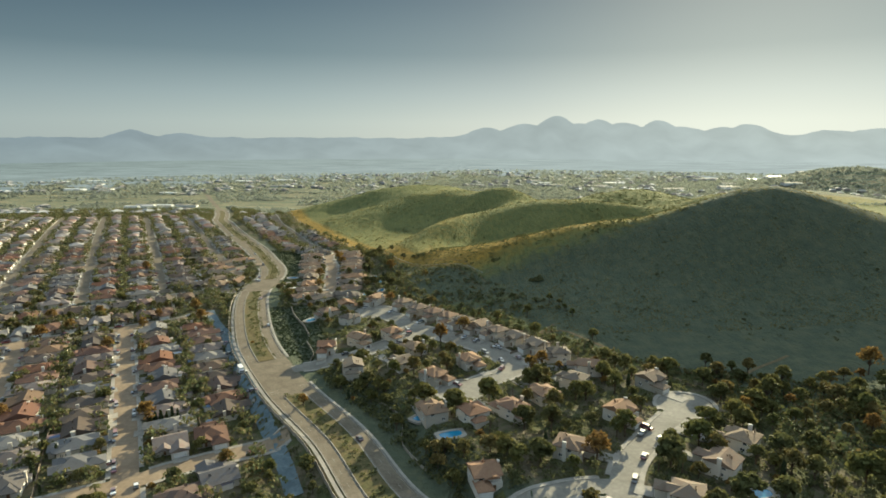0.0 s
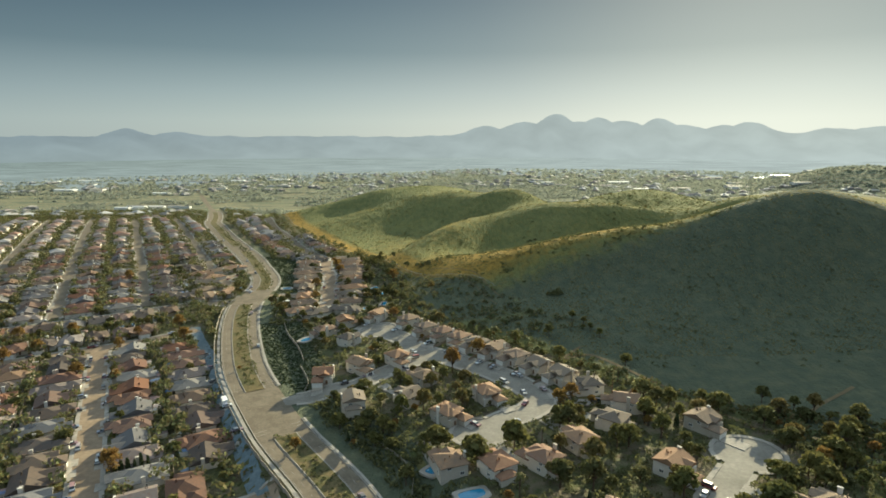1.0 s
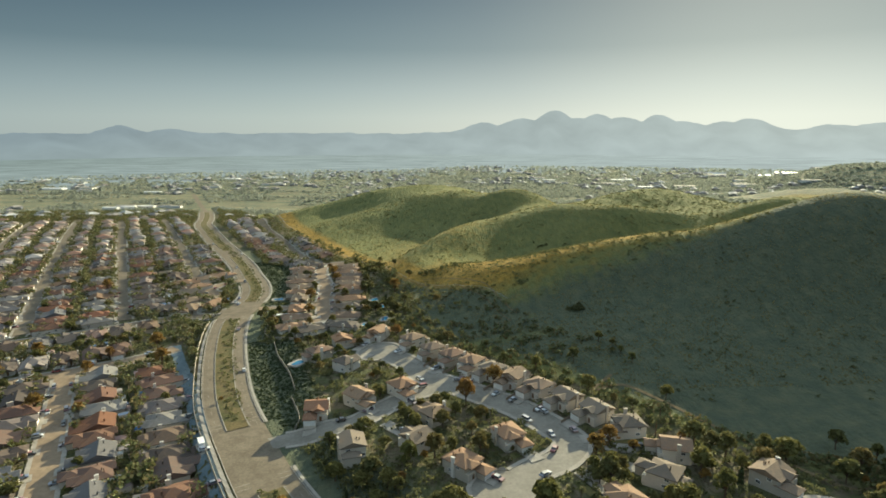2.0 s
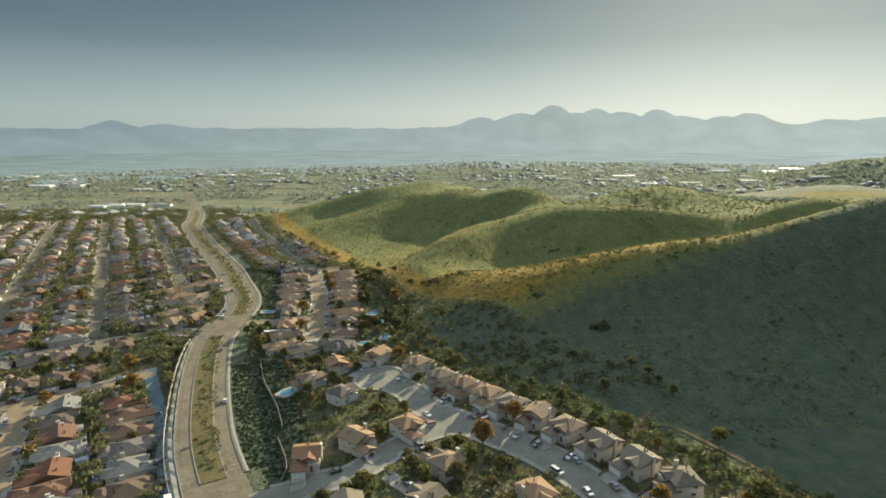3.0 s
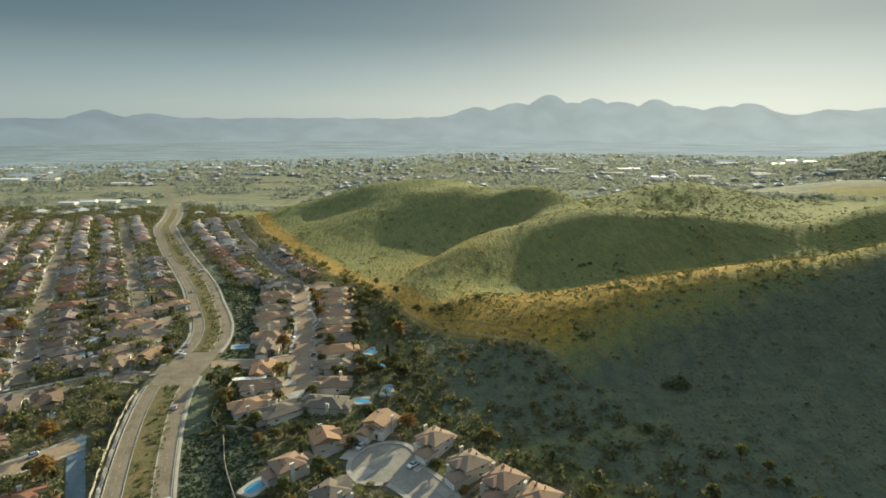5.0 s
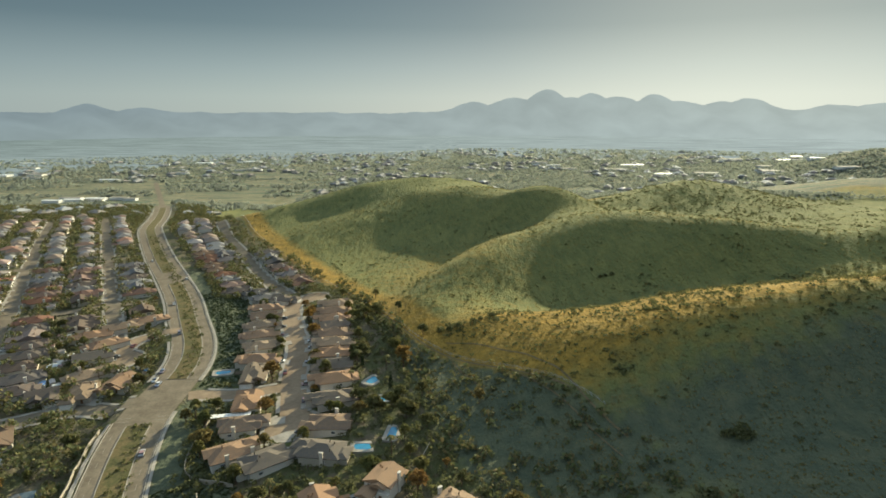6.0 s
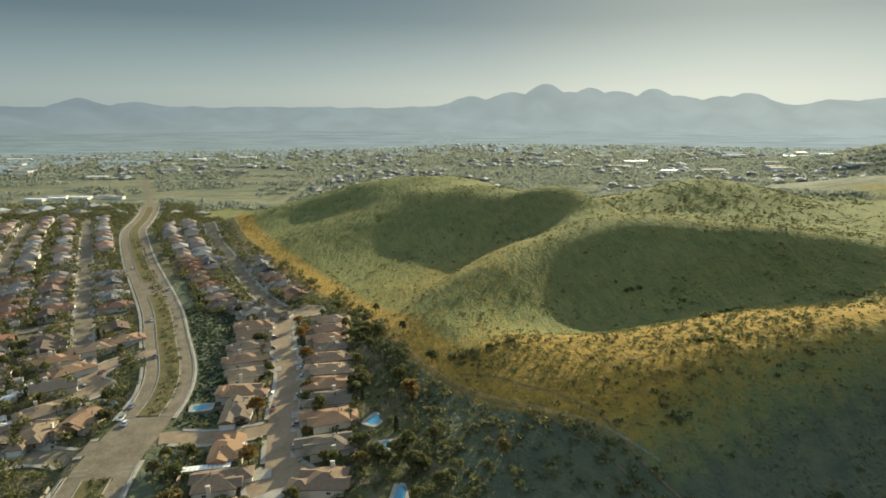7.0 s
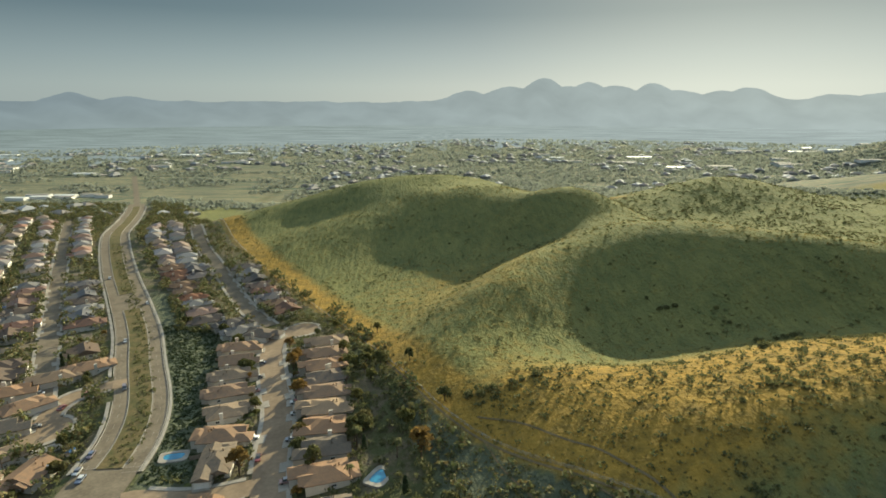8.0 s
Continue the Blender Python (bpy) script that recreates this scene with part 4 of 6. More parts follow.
COURT_HOUSES = [(-208, 521), (-207, 505), (-197, 485), (-190, 469), (-177, 478), (-209, 547), (-199, 557), (-222, 533)]

hills_view = "two-storey stucco house with a clay tile roof and attached garage"
KINDS = [build_house(k, *dims, ROOF_PALE if k != 2 else ROOF_TILE, rnd, hills_view) for k, dims in enumerate([(9.2, 10.4, 4.7), (9.0, 10.8, 4.8), (9.6, 10.0, 4.6), (9.2, 10.8, 4.9), (9.4, 10.4, 4.7)])]
LOW_KINDS = [build_house(k, *dims, ROOF_MIX, rnd, "single-storey stucco house with a shingle roof and front garage") for k, dims in enumerate([(12.0, 12, 2.9), (11.8, 13, 2.9), (12.2, 11.5, 2.8), (11.6, 12.5, 3.0), (12, 13, 2.9)])]
MID_KINDS = [build_house(k, *dims, ROOF_TILE, rnd, "single-storey tan house with a tile roof and short driveway") for k, dims in enumerate([(11.0, 13, 3.0), (10.8, 14, 3.0), (11.2, 13, 3.0), (10.8, 13.5, 3.1), (11.0, 14, 3.0)])]
USED = set()
DRIVES, CAR_SPOTS = [], []


def put_house(kinds, x, y, group, jitter=4.0, turn=None, back=0.0):
    kind = rnd.randrange(len(kinds))
    a, p = facing(x, y) if turn is None else turn
    a += rnd.uniform(-jitter, jitter)
    m = pose(x, y, float(ground(x, y)) + 0.25, 0, 0, a)
    src = kinds[kind]
    if src.name in USED:
        ob = copy_thing(src, m)
    else:
        USED.add(src.name)
        ob = src
        ob.matrix_basis = m
    ob["group"] = group
    TAKEN.append((x, y, 7.0))
    ahead = m.to_3x3() @ Vector((0, -1, 0))
    gx = [c for c in src.children if c.name.startswith("garage_door")][0].data.vertices[0].co.x + 2.35
    g = m @ Vector((gx, 0, 0))
    DRIVES.append((np.array((g.x + ahead.x * 8.6, g.y + ahead.y * 8.6)), np.array((ahead.x, ahead.y)), p))
    return ob


for k, (x, y) in enumerate(BENCH_HOUSES + RIM_HOUSES):
    if k < 11:                                # the row against the hill sits back from its kerb
        x, y = x + 1.9, y + 2.0
    put_house(KINDS, x, y, "houses on the bench below the hill")
for x, y in CRESCENT_WEST + CRESCENT_EAST:
    put_house(MID_KINDS, x, y, "houses along the crescent", 2.5)
for x, y in COURT_HOUSES:
    put_house(MID_KINDS, x, y, "houses round the court", 5)


def lots(line, w, frontage, setback):
    p, t = along(line, frontage)
    for i in range(len(p)):
        n = np.array((t[i][1], -t[i][0]))
        for s in (-1, 1):
            q = p[i] + n * s * (w / 2 + setback)
            a = math.degrees(math.atan2(n[1] * s, n[0] * s)) - 90
            yield q[0], q[1], a, p[i]


def in_sight(x, y):
    return y > 120 and -0.86 * (y + 30) - 40 < x < 0.9 * (y + 30) + 40


CELL, RX, RY = 2.0, -760, 90
ROAD_GAP = np.full((520, 620), 99.0)          # metres to the nearest street edge, on a raster of the plan
STREET_OF = np.full((520, 620), -1)


def spread_gap(points, half, tag):
    for x, y in points:
        i, j = int((y - RY) / CELL), int((x - RX) / CELL)
        i0, i1, j0, j1 = max(0, i - 20), min(520, i + 21), max(0, j - 20), min(620, j + 21)
        if i0 < i1 and j0 < j1:
            yy, xx = np.mgrid[i0:i1, j0:j1]
            d = np.hypot(xx * CELL + RX + 1 - x, yy * CELL + RY + 1 - y) - half
            win, own = ROAD_GAP[i0:i1, j0:j1], STREET_OF[i0:i1, j0:j1]
            nearer = d < win
            own[nearer] = tag
            np.minimum(win, d, out=win)


TAGS = {name: k for k, name in enumerate(STREETS)}
for name_, (line_, w_) in STREETS.items():
    spread_gap(along(line_, 2.5)[0], w_ / 2 + 1.5, TAGS[name_])
for x_, y_, r_, s_ in BULBS:
    spread_gap([(x_, y_)], r_ + 1.5, TAGS[s_])
spread_gap(along(cut(ROAD, 60, 1130), 3.0)[0], 15.0, 99)
LANE = curve([(-52, 180), (-65, 207), (-99, 268), (-133, 334), (-166, 392), (-171, 402)])
spread_gap(along(LANE, 3.0)[0], 3.6, 98)


def road_gap(x, y):
    i, j = int((y - RY) / CELL), int((x - RX) / CELL)
    return ROAD_GAP[i, j] if 0 <= i < 520 and 0 <= j < 620 else 99.0


FAR_LOTS, LOW_COUNT = [], 0
spots = []
for name in [n for n in STREETS if n.startswith(("row", "far_row", "lane", "south", "crossing", "north"))]:
    line, w = STREETS[name]
    for x, y, a, p in lots(line, w, 14.3, 12.5):
        if in_sight(x, y) and road_gap(x, y) > 8.0 and (float(road_side(x, y)) < -24 or (name == "north" and float(toe_side(x, y)) < -12)):
            spots.append((math.hypot(x + 30, y - 150), x, y, a, p))
for s_ in np.arange(-62, 92, 15.0):           # one more row beside the service lane
    x, y = plot(41, s_)
    spots.append((math.hypot(x + 30, y - 150), x, y, math.degrees(math.atan2(-ACROSS[1], -ACROSS[0])) - 90, plot(54, s_)))
strip_, heading_ = along(cut(ROAD, 596, 905), 14.6)
for (x, y), t in zip(strip_, heading_):        # a row backing on the divided road
    n = np.array((t[1], -t[0]))
    for o in (31.0, 54.0):
        q = np.array((x, y)) + n * o
        if float(toe_side(q[0], q[1])) < -14 and road_gap(*q) > 7.5:
            spots.append((math.hypot(q[0] + 30, q[1] - 150), q[0], q[1], math.degrees(math.atan2(n[1], n[0])) + (-90 if o > 40 else 90), q + n * (-12 if o > 40 else 12)))
for s_ in np.arange(215, 800, 14.3):           # and lots filling the middle of the long blocks
    for o in (57, -1, -59, -117, -175, -233, -291):
        x, y = plot(o, s_)
        if rnd.random() < 0.55 and in_sight(x, y) and road_gap(x, y) > 8 and float(road_side(x, y)) < -24:
            spots.append((math.hypot(x + 30, y - 150) + 150, x, y, math.degrees(math.atan2(ACROSS[1], ACROSS[0])) - 90, plot(o + 12, s_)))
for _, x, y, a, p in sorted(spots, key=lambda q: q[0]):
    if not clear(x, y, 5.6) or -202 < x < -150 and 406 < y < 450:          # one lot beside the junction stands empty
        continue
    if LOW_COUNT < 260:
        put_house(LOW_KINDS, x + rnd.uniform(-1.1, 1.1), y + rnd.uniform(-1.1, 1.1), "houses of the flat suburb", 5.0, (a, p))
        LOW_COUNT += 1
    else:
        if rnd.random() < 0.94:
            FAR_LOTS.append((x + rnd.uniform(-2.6, 2.6), y + rnd.uniform(-2.6, 2.6), a + rnd.choice((0, 0, 90))))
        TAKEN.append((x, y, 7.0))
for ob in KINDS + LOW_KINDS + MID_KINDS:
    if ob.name not in USED:
        for c in list(ob.children_recursive) + [ob]:
            bpy.data.objects.remove(c)


def simple_house(x, y, a, r, w=None, d=None, h=None):
    """A far house in a few faces: hipped roof with eaves, walls and a garage wing."""
    w, d, h = w or r.uniform(11, 15), d or r.uniform(10, 13), h or r.choice((2.9, 2.9, 3.0, 5.3))
    z = float(ground(x, y))
    c, s = math.cos(radians(a)), math.sin(radians(a))
    walls, roofs = [], []
    at = lambda u, v, k: (x + u * c - v * s, y + u * s + v * c, z + k)
    gx = r.choice((-1, 1)) * w * 0.24
    for x0, x1, y0, y1, top in ((-w / 2, w / 2, -d / 2, d / 2, h), (gx - 3, gx + 3, -d / 2 - 4.5, -d / 2 + 1.5, 2.7)):
        v = [at(x0, y0, -1), at(x1, y0, -1), at(x1, y1, -1), at(x0, y1, -1), at(x0, y0, top), at(x1, y0, top), at(x1, y1, top), at(x0, y1, top)]
        walls.append((v, [(0, 1, 5, 4), (1, 2, 6, 5), (2, 3, 7, 6), (3, 0, 4, 7)]))
        e = 0.5
        x0, x1, y0, y1 = x0 - e, x1 + e, y0 - e, y1 + e
        k = min(x1 - x0, y1 - y0) / 2
        up = top + k * 0.42
        if x1 - x0 > y1 - y0:
            rv = [at(x0 + k, (y0 + y1) / 2, up), at(x1 - k, (y0 + y1) / 2, up)]
            rf = [(0, 1, 5, 4), (2, 3, 4, 5), (1, 2, 5), (3, 0, 4)]
        else:
            rv = [at((x0 + x1) / 2, y0 + k, up), at((x0 + x1) / 2, y1 - k, up)]
            rf = [(0, 1, 4), (1, 2, 5, 4), (2, 3, 5), (3, 0, 4, 5)]
        roofs.append(([at(x0, y0, top), at(x1, y0, top), at(x1, y1, top), at(x0, y1, top)] + rv, rf + [(3, 2, 1, 0)]))
    return walls, roofs


def build_far_town():
    r = random.Random(5)
    walls, roofs = [], []
    for x, y, a in FAR_LOTS:
        w_, r_ = simple_house(x, y, a + r.uniform(-7, 7), r)
        walls += w_
        roofs += r_
    wv, wf = merge(walls)
    rv, rf = merge(roofs)
    me = sheet("houses", wv + rv, wf + [tuple(i + len(wv) for i in f) for f in rf], [WALL_FAR, ROOF_FAR])
    me.polygons.foreach_set("material_index", [0] * len(wf) + [1] * len(rf))
    tagged(new("houses", me), "far suburb of low houses with mixed tile and shingle roofs", "houses", kind="stuff")


build_far_town()


def build_drives():
    pieces = []
    for i, (q, ahead, street) in enumerate(DRIVES):
        reach = max(4.0, min(14.0, float(np.hypot(*(q - street))) - 3.6))
        pieces.append(ribbon(np.array([q, q + ahead * reach]), -2.7, 2.7, 0.42 + 0.008 * (i % 5), 0.3, gap=2.0))
        if rnd.random() < 0.6:
            CAR_SPOTS.append((q + ahead * rnd.uniform(2.6, 4.0) + np.array((ahead[1], -ahead[0])) * rnd.choice((-1.2, 1.2)), ahead, 0.45))
    lawns = []
    for i, (q, ahead, street) in enumerate(DRIVES):
        reach = max(3.5, min(12.0, float(np.hypot(*(q - street))) - 7.0))
        for a, b in ((3.4, 6.4), (-6.4, -3.4)):
            if rnd.random() < 0.55:
                lawns.append(ribbon(np.array([q - ahead * 2, q + ahead * (reach - 2)]), a, b, 0.16 + 0.006 * (i % 4), gap=2.0))
    structure("lawns", lawns, LAWN, "small front lawns, green to straw yellow", "lawn")
    structure("driveways", pieces, CONCRETE, "pale concrete driveways in front of the garages", "driveway")


build_drives()


# ---- trees and shrubs ----
def leaf_points(rng, centres, radii, per):
    """Random places in the outer part of ellipsoids."""
    n = len(centres) * per
    d = rng.normal(size=(n, 3))
    d /= np.linalg.norm(d, axis=1)[:, None]
    d[:, 2] = np.where(d[:, 2] < -0.35, -d[:, 2] * 0.6, d[:, 2])
    r = 0.45 + 0.6 * rng.random(n) ** 0.6
    return np.repeat(centres, per, 0) + d * r[:, None] * np.repeat(radii, per, 0), d


def leaf_mesh(name, at, out, size, rng, materials):
    """Small bent leaf sprays, one quad each, at many places."""
    n = len(at)
    size = np.broadcast_to(np.asarray(size, float), (n,)) * rng.uniform(0.6, 1.35, n)
    a = rng.normal(size=(n, 3)) + out * 0.5
    a /= np.linalg.norm(a, axis=1)[:, None]
    b = np.cross(a, rng.normal(size=(n, 3)))
    b /= np.linalg.norm(b, axis=1)[:, None] + 1e-9
    c = np.cross(a, b)
    s = size[:, None]
    quad = np.stack([at - b * s - c * s * 0.5, at + b * s * 0.3 - c * s * 0.8, at + b * s + c * s * 0.4 + a * s * 0.35, at - b * s * 0.4 + c * s], 1)
    me = bpy.data.meshes.new(name)
    me.vertices.add(4 * n)
    me.vertices.foreach_set("co", np.ascontiguousarray(quad.reshape(-1), dtype=np.float32))
    me.loops.add(4 * n)
    me.loops.foreach_set("vertex_index", np.arange(4 * n, dtype=np.int32))
    me.polygons.add(n)
    me.polygons.foreach_set("loop_start", np.arange(0, 4 * n, 4, dtype=np.int32))
    for m in materials if isinstance(materials, (list, tuple)) else [materials]:
        me.materials.append(m)
    me.update(calc_edges=True)
    return me


def stem(bm, a, b, r0, r1, sides=6):
    a, b = Vector(a), Vector(b)
    q = (b - a).to_track_quat("Z", "Y")
    rings = [[bm.verts.new(p + q @ Vector((r * math.cos(2 * math.pi * i / sides), r * math.sin(2 * math.pi * i / sides), 0))) for i in range(sides)] for p, r in ((a, r0), (b, r1))]
    for i in range(sides):
        bm.faces.new((rings[0][i], rings[0][(i + 1) % sides], rings[1][(i + 1) % sides], rings[1][i]))
    bm.faces.new(rings[1])


def build_tree(name, height, spread, clumps, leaf, material, label, seed, bare=0.32):
    """A tapered trunk with limbs, and a crown of leaf sprays in uneven clumps."""
    rng, r = np.random.default_rng(seed), random.Random(seed)
    tree = new(name)
    bm = bmesh.new()
    fork = Vector((r.uniform(-0.2, 0.2), r.uniform(-0.2, 0.2), height * bare))
    stem(bm, (0, 0, -0.6), fork, height * 0.035, height * 0.024)
    centres, radii = [], []
    for i in range(clumps):
        a = 2 * math.pi * (i * 0.382 + r.uniform(-0.08, 0.08))
        k = math.sqrt((i + 0.4) / clumps)
        p = Vector((spread * 0.62 * k * math.cos(a), spread * 0.62 * k * math.sin(a), height * (0.9 - 0.42 * k * k * r.uniform(0.7, 1.1))))
        stem(bm, fork, p, height * 0.015, 0.02, 4)
        centres.append(p)
        s = spread * r.uniform(0.3, 0.46)
        radii.append((s, s, s * 0.75))
    part("trunk", bm, BARK, tree)
    at, out = leaf_points(rng, np.array([tuple(c) for c in centres]), np.array(radii), max(16, 420 // clumps))
    part("crown", leaf_mesh("crown", at, out, leaf, rng, material), None, tree)
    return tagged(tree, label, "tree")


def build_cypress(height, seed):
    rng = np.random.default_rng(seed)
    tree = new("cypress_tree")
    bm = bmesh.new()
    stem(bm, (0, 0, -0.5), (0, 0, height * 0.8), 0.16, 0.04)
    part("trunk", bm, BARK, tree)
    z = height * (0.06 + 0.94 * rng.random(420) ** 0.9)
    w = 0.15 + 0.75 * np.clip((height - z) / height, 0, 1) ** 0.55
    a = rng.random(420) * 2 * math.pi
    out = np.stack([np.cos(a), np.sin(a), 0.6 * np.ones(420)], 1)
    at = np.stack([w * np.cos(a), w * np.sin(a), z], 1)
    part("crown", leaf_mesh("crown", at, out, 0.3, rng, LEAF_DARK), None, tree)
    return tagged(tree, "tall narrow dark green cypress in a yard", "tree")


def build_palm(height, seed):
    r = random.Random(seed)
    tree = new("palm_tree")
    bm = bmesh.new()
    top = Vector((r.uniform(-0.4, 0.4), r.uniform(-0.4, 0.4), height))
    stem(bm, (0, 0, -0.5), top * 0.5, 0.24, 0.19)
    stem(bm, top * 0.5, top, 0.19, 0.16)
    part("trunk", bm, BARK, tree)
    for i in range(14):
        bm = bmesh.new()
        a, droop = 2 * math.pi * i / 14 + r.uniform(-0.2, 0.2), r.uniform(0.1, 1.0)
        way = Vector((math.cos(a), math.sin(a), 0))
        sidew = Vector((-way.y, way.x, 0))
        rows = []
        for k in range(5):
            u = k / 4
            p = top + way * (2.2 * u) + Vector((0, 0, 0.7 * u - (1.0 + droop) * u * u * 1.2))
            w = 0.34 * math.sin(math.pi * (0.12 + 0.86 * u))
            rows.append((bm.verts.new(p - sidew * w - Vector((0, 0, w * 0.5))), bm.verts.new(p), bm.verts.new(p + sidew * w - Vector((0, 0, w * 0.5)))))
        for p, q in zip(rows[:-1], rows[1:]):
            bm.faces.new((p[0], p[1], q[1], q[0]))
            bm.faces.new((p[1], p[2], q[2], q[1]))
        part("frond", bm, LEAF, tree)
    return tagged(tree, "palm with a slim trunk and drooping fronds", "tree")


GREEN = [build_tree("shade_tree" if i < 3 else "oak_tree", h, s, c, 0.42, LEAF, "leafy green shade tree with an uneven crown", 40 + i) for i, (h, s, c) in enumerate([(6.5, 3.0, 11), (7.5, 3.4, 13), (5.2, 2.8, 9), (8.5, 3.2, 14), (6.0, 3.6, 12), (4.2, 2.3, 8)])]
GOLD = [build_tree("tree", h, s, c, 0.38, LEAF_DRY, "tree with golden brown autumn leaves", 60 + i) for i, (h, s, c) in enumerate([(6.0, 2.8, 10), (7.5, 3.6, 13)])]
SPIRE = [build_cypress(8.5, 70), build_cypress(7.0, 71)]
PALM = [build_palm(7.5, 80)]
PLACED = set()


def plant(kinds, x, y, group, scale=None):
    src = kinds[rnd.randrange(len(kinds))]
    s = scale or rnd.uniform(0.75, 1.2)
    m = pose(x, y, float(ground(x, y)), 0, 0, rnd.uniform(0, 360)) @ Matrix.Diagonal((s * rnd.uniform(0.9, 1.1), s, s * rnd.uniform(0.9, 1.1), 1))
    if src.name in PLACED:
        ob = copy_thing(src, m)
    else:
        PLACED.add(src.name)
        ob = src
        ob.matrix_basis = m
    ob["group"] = group
    TAKEN.append((x, y, 1.5))


TAKEN.extend([(3, 201, 6), (-10, 216, 5), (97, 158, 5), (-86, 356, 6), (-51, 442, 5), (-46, 415, 5), (-56, 409, 5), (-131, 483, 5), (-57, 460, 5)])
for x, y, s in ((66, 341, 0.75), (71, 335, 0.7), (73, 329, 0.75), (76, 321, 0.65), (12, 355, 0.8), (59, 292, 0.8), (65, 287, 0.8), (22, 337, 0.6), (70, 331, 0.5)):
    plant(GREEN, x, y, "trees on the hillside", s)
for x, y, s in ((193, 243, 1.7), (140, 214, 0.9), (184, 236, 1.1), (-63, 239, 0.5), (-112, 318, 0.5)):
    plant(GOLD, x, y, "golden trees", s)
for x, y in ((-126, 231), (-124, 232), (-122, 233), (-120, 234), (-118, 235), (-214, 560), (-212, 562), (-152, 205)):
    plant(SPIRE, x, y, "cypress trees in the yards", rnd.uniform(0.8, 1.1))


def spread_trees():
    """Trees in the yards, on the road bank and in the canyon."""
    count = 0
    tries = 0
    while count < 560 and tries < 60000:
        tries += 1
        x, y = rnd.uniform(-330, 200), 140 + 480 * rnd.random() ** 1.25
        if not in_sight(x, y):
            continue
        toe, sd, fence = float(toe_side(x, y)), float(road_side(x, y)), float(fence_side(x, y))
        gap = road_gap(x, y)
        if -200 < x < -150 and 408 < y < 450 and rnd.random() < 0.8:
            continue
        if toe > 3:
            if not (y + 0.35 * x < 300 and toe > 6) and not (toe < 22 and rnd.random() < 0.12):
                continue
        elif 12 < sd < 36 and (292 < y < 392 or 470 < y < 600) and toe < -30:
            continue
        if gap < 1.5 or abs(sd) < 16.0:
            continue
        if not clear(x, y, 0.6 if rnd.random() < 0.5 else 1.6):
            continue
        k = rnd.random()
        if k < 0.8:
            plant(GREEN, x, y, "shade trees of the suburb", rnd.uniform(1.15, 1.9) if (toe > 3 or sd > 30) and y < 262 else rnd.uniform(0.95, 1.45) if sd > 12 else None)
        elif k < 0.88:
            plant(GOLD, x, y, "golden trees", rnd.uniform(0.6, 0.9))
        elif k < 0.95:
            plant(PALM, x, y, "palms in the yards", rnd.uniform(0.7, 1.1)) if toe < 0 else plant(GREEN, x, y, "shade trees of the suburb")
        else:
            plant(SPIRE, x, y, "cypress trees in the yards", rnd.uniform(0.6, 1.0)) if toe < 0 else plant(GREEN, x, y, "shade trees of the suburb")
        count += 1


spread_trees()


def street_trees():
    """Young trees in the front yards, a few steps behind the sidewalk."""
    for name, sides, chance in (("crescent", (1, -1), 0.6), ("row_0", (-1, 1), 0.5), ("row_1", (-1, 1), 0.45), ("bench", (-1,), 0.45), ("south", (1, -1), 0.35), ("lane", (1, -1), 0.4)):
        line, w = STREETS[name]
        p, t = along(line, 11.0)
        for i in range(1, len(p) - 1):
            for side in sides:
                if rnd.random() > chance:
                    continue
                q = p[i] + t[i] * rnd.uniform(-3, 3) + np.array((t[i][1], -t[i][0])) * side * (w / 2 + rnd.uniform(2.8, 4.2))
                if in_sight(*q) and road_gap(*q) > -0.6 and clear(q[0], q[1], -1.5):
                    plant(GREEN if rnd.random() < 0.75 else GOLD, q[0], q[1], "young trees in the front yards", rnd.uniform(0.5, 0.85))


street_trees()


def cloud(name, x, y, r, tall, per, leaf, material, label, category, seed, lift=0.55):
    """One object of many bushes or far trees: middle places, radii, height ratio, sprays for each."""
    rng = np.random.default_rng(seed)
    x, y, r = np.asarray(x), np.asarray(y), np.asarray(r)
    z = ground(x, y) + r * tall * lift
    at, out = leaf_points(rng, np.stack([x, y, z], 1), np.stack([r, r, r * tall], 1), per)
    size = np.repeat(r, per) * leaf
    tagged(new(name, leaf_mesh(name, at, out, size, rng, material)), label, category, kind="stuff")


def raster_ok(x, y, margin):
    i, j = ((y - RY) / CELL).astype(int), ((x - RX) / CELL).astype(int)
    inside = (i >= 0) & (i < 520) & (j >= 0) & (j < 620)
    gap = np.where(inside, ROAD_GAP[np.clip(i, 0, 519), np.clip(j, 0, 619)], 99)
    return gap > margin


HOUSE_MASK = np.zeros((520, 620), bool)
for x_, y_, r_ in TAKEN:
    i_, j_ = int((y_ - RY) / CELL), int((x_ - RX) / CELL)
    k_ = int(r_ * 0.9 / CELL)
    HOUSE_MASK[max(0, i_ - k_):i_ + k_ + 1, max(0, j_ - k_):j_ + k_ + 1] = True


def off_roofs(x, y):
    i, j = np.clip(((y - RY) / CELL).astype(int), 0, 519), np.clip(((x - RX) / CELL).astype(int), 0, 619)
    return ~HOUSE_MASK[i, j]


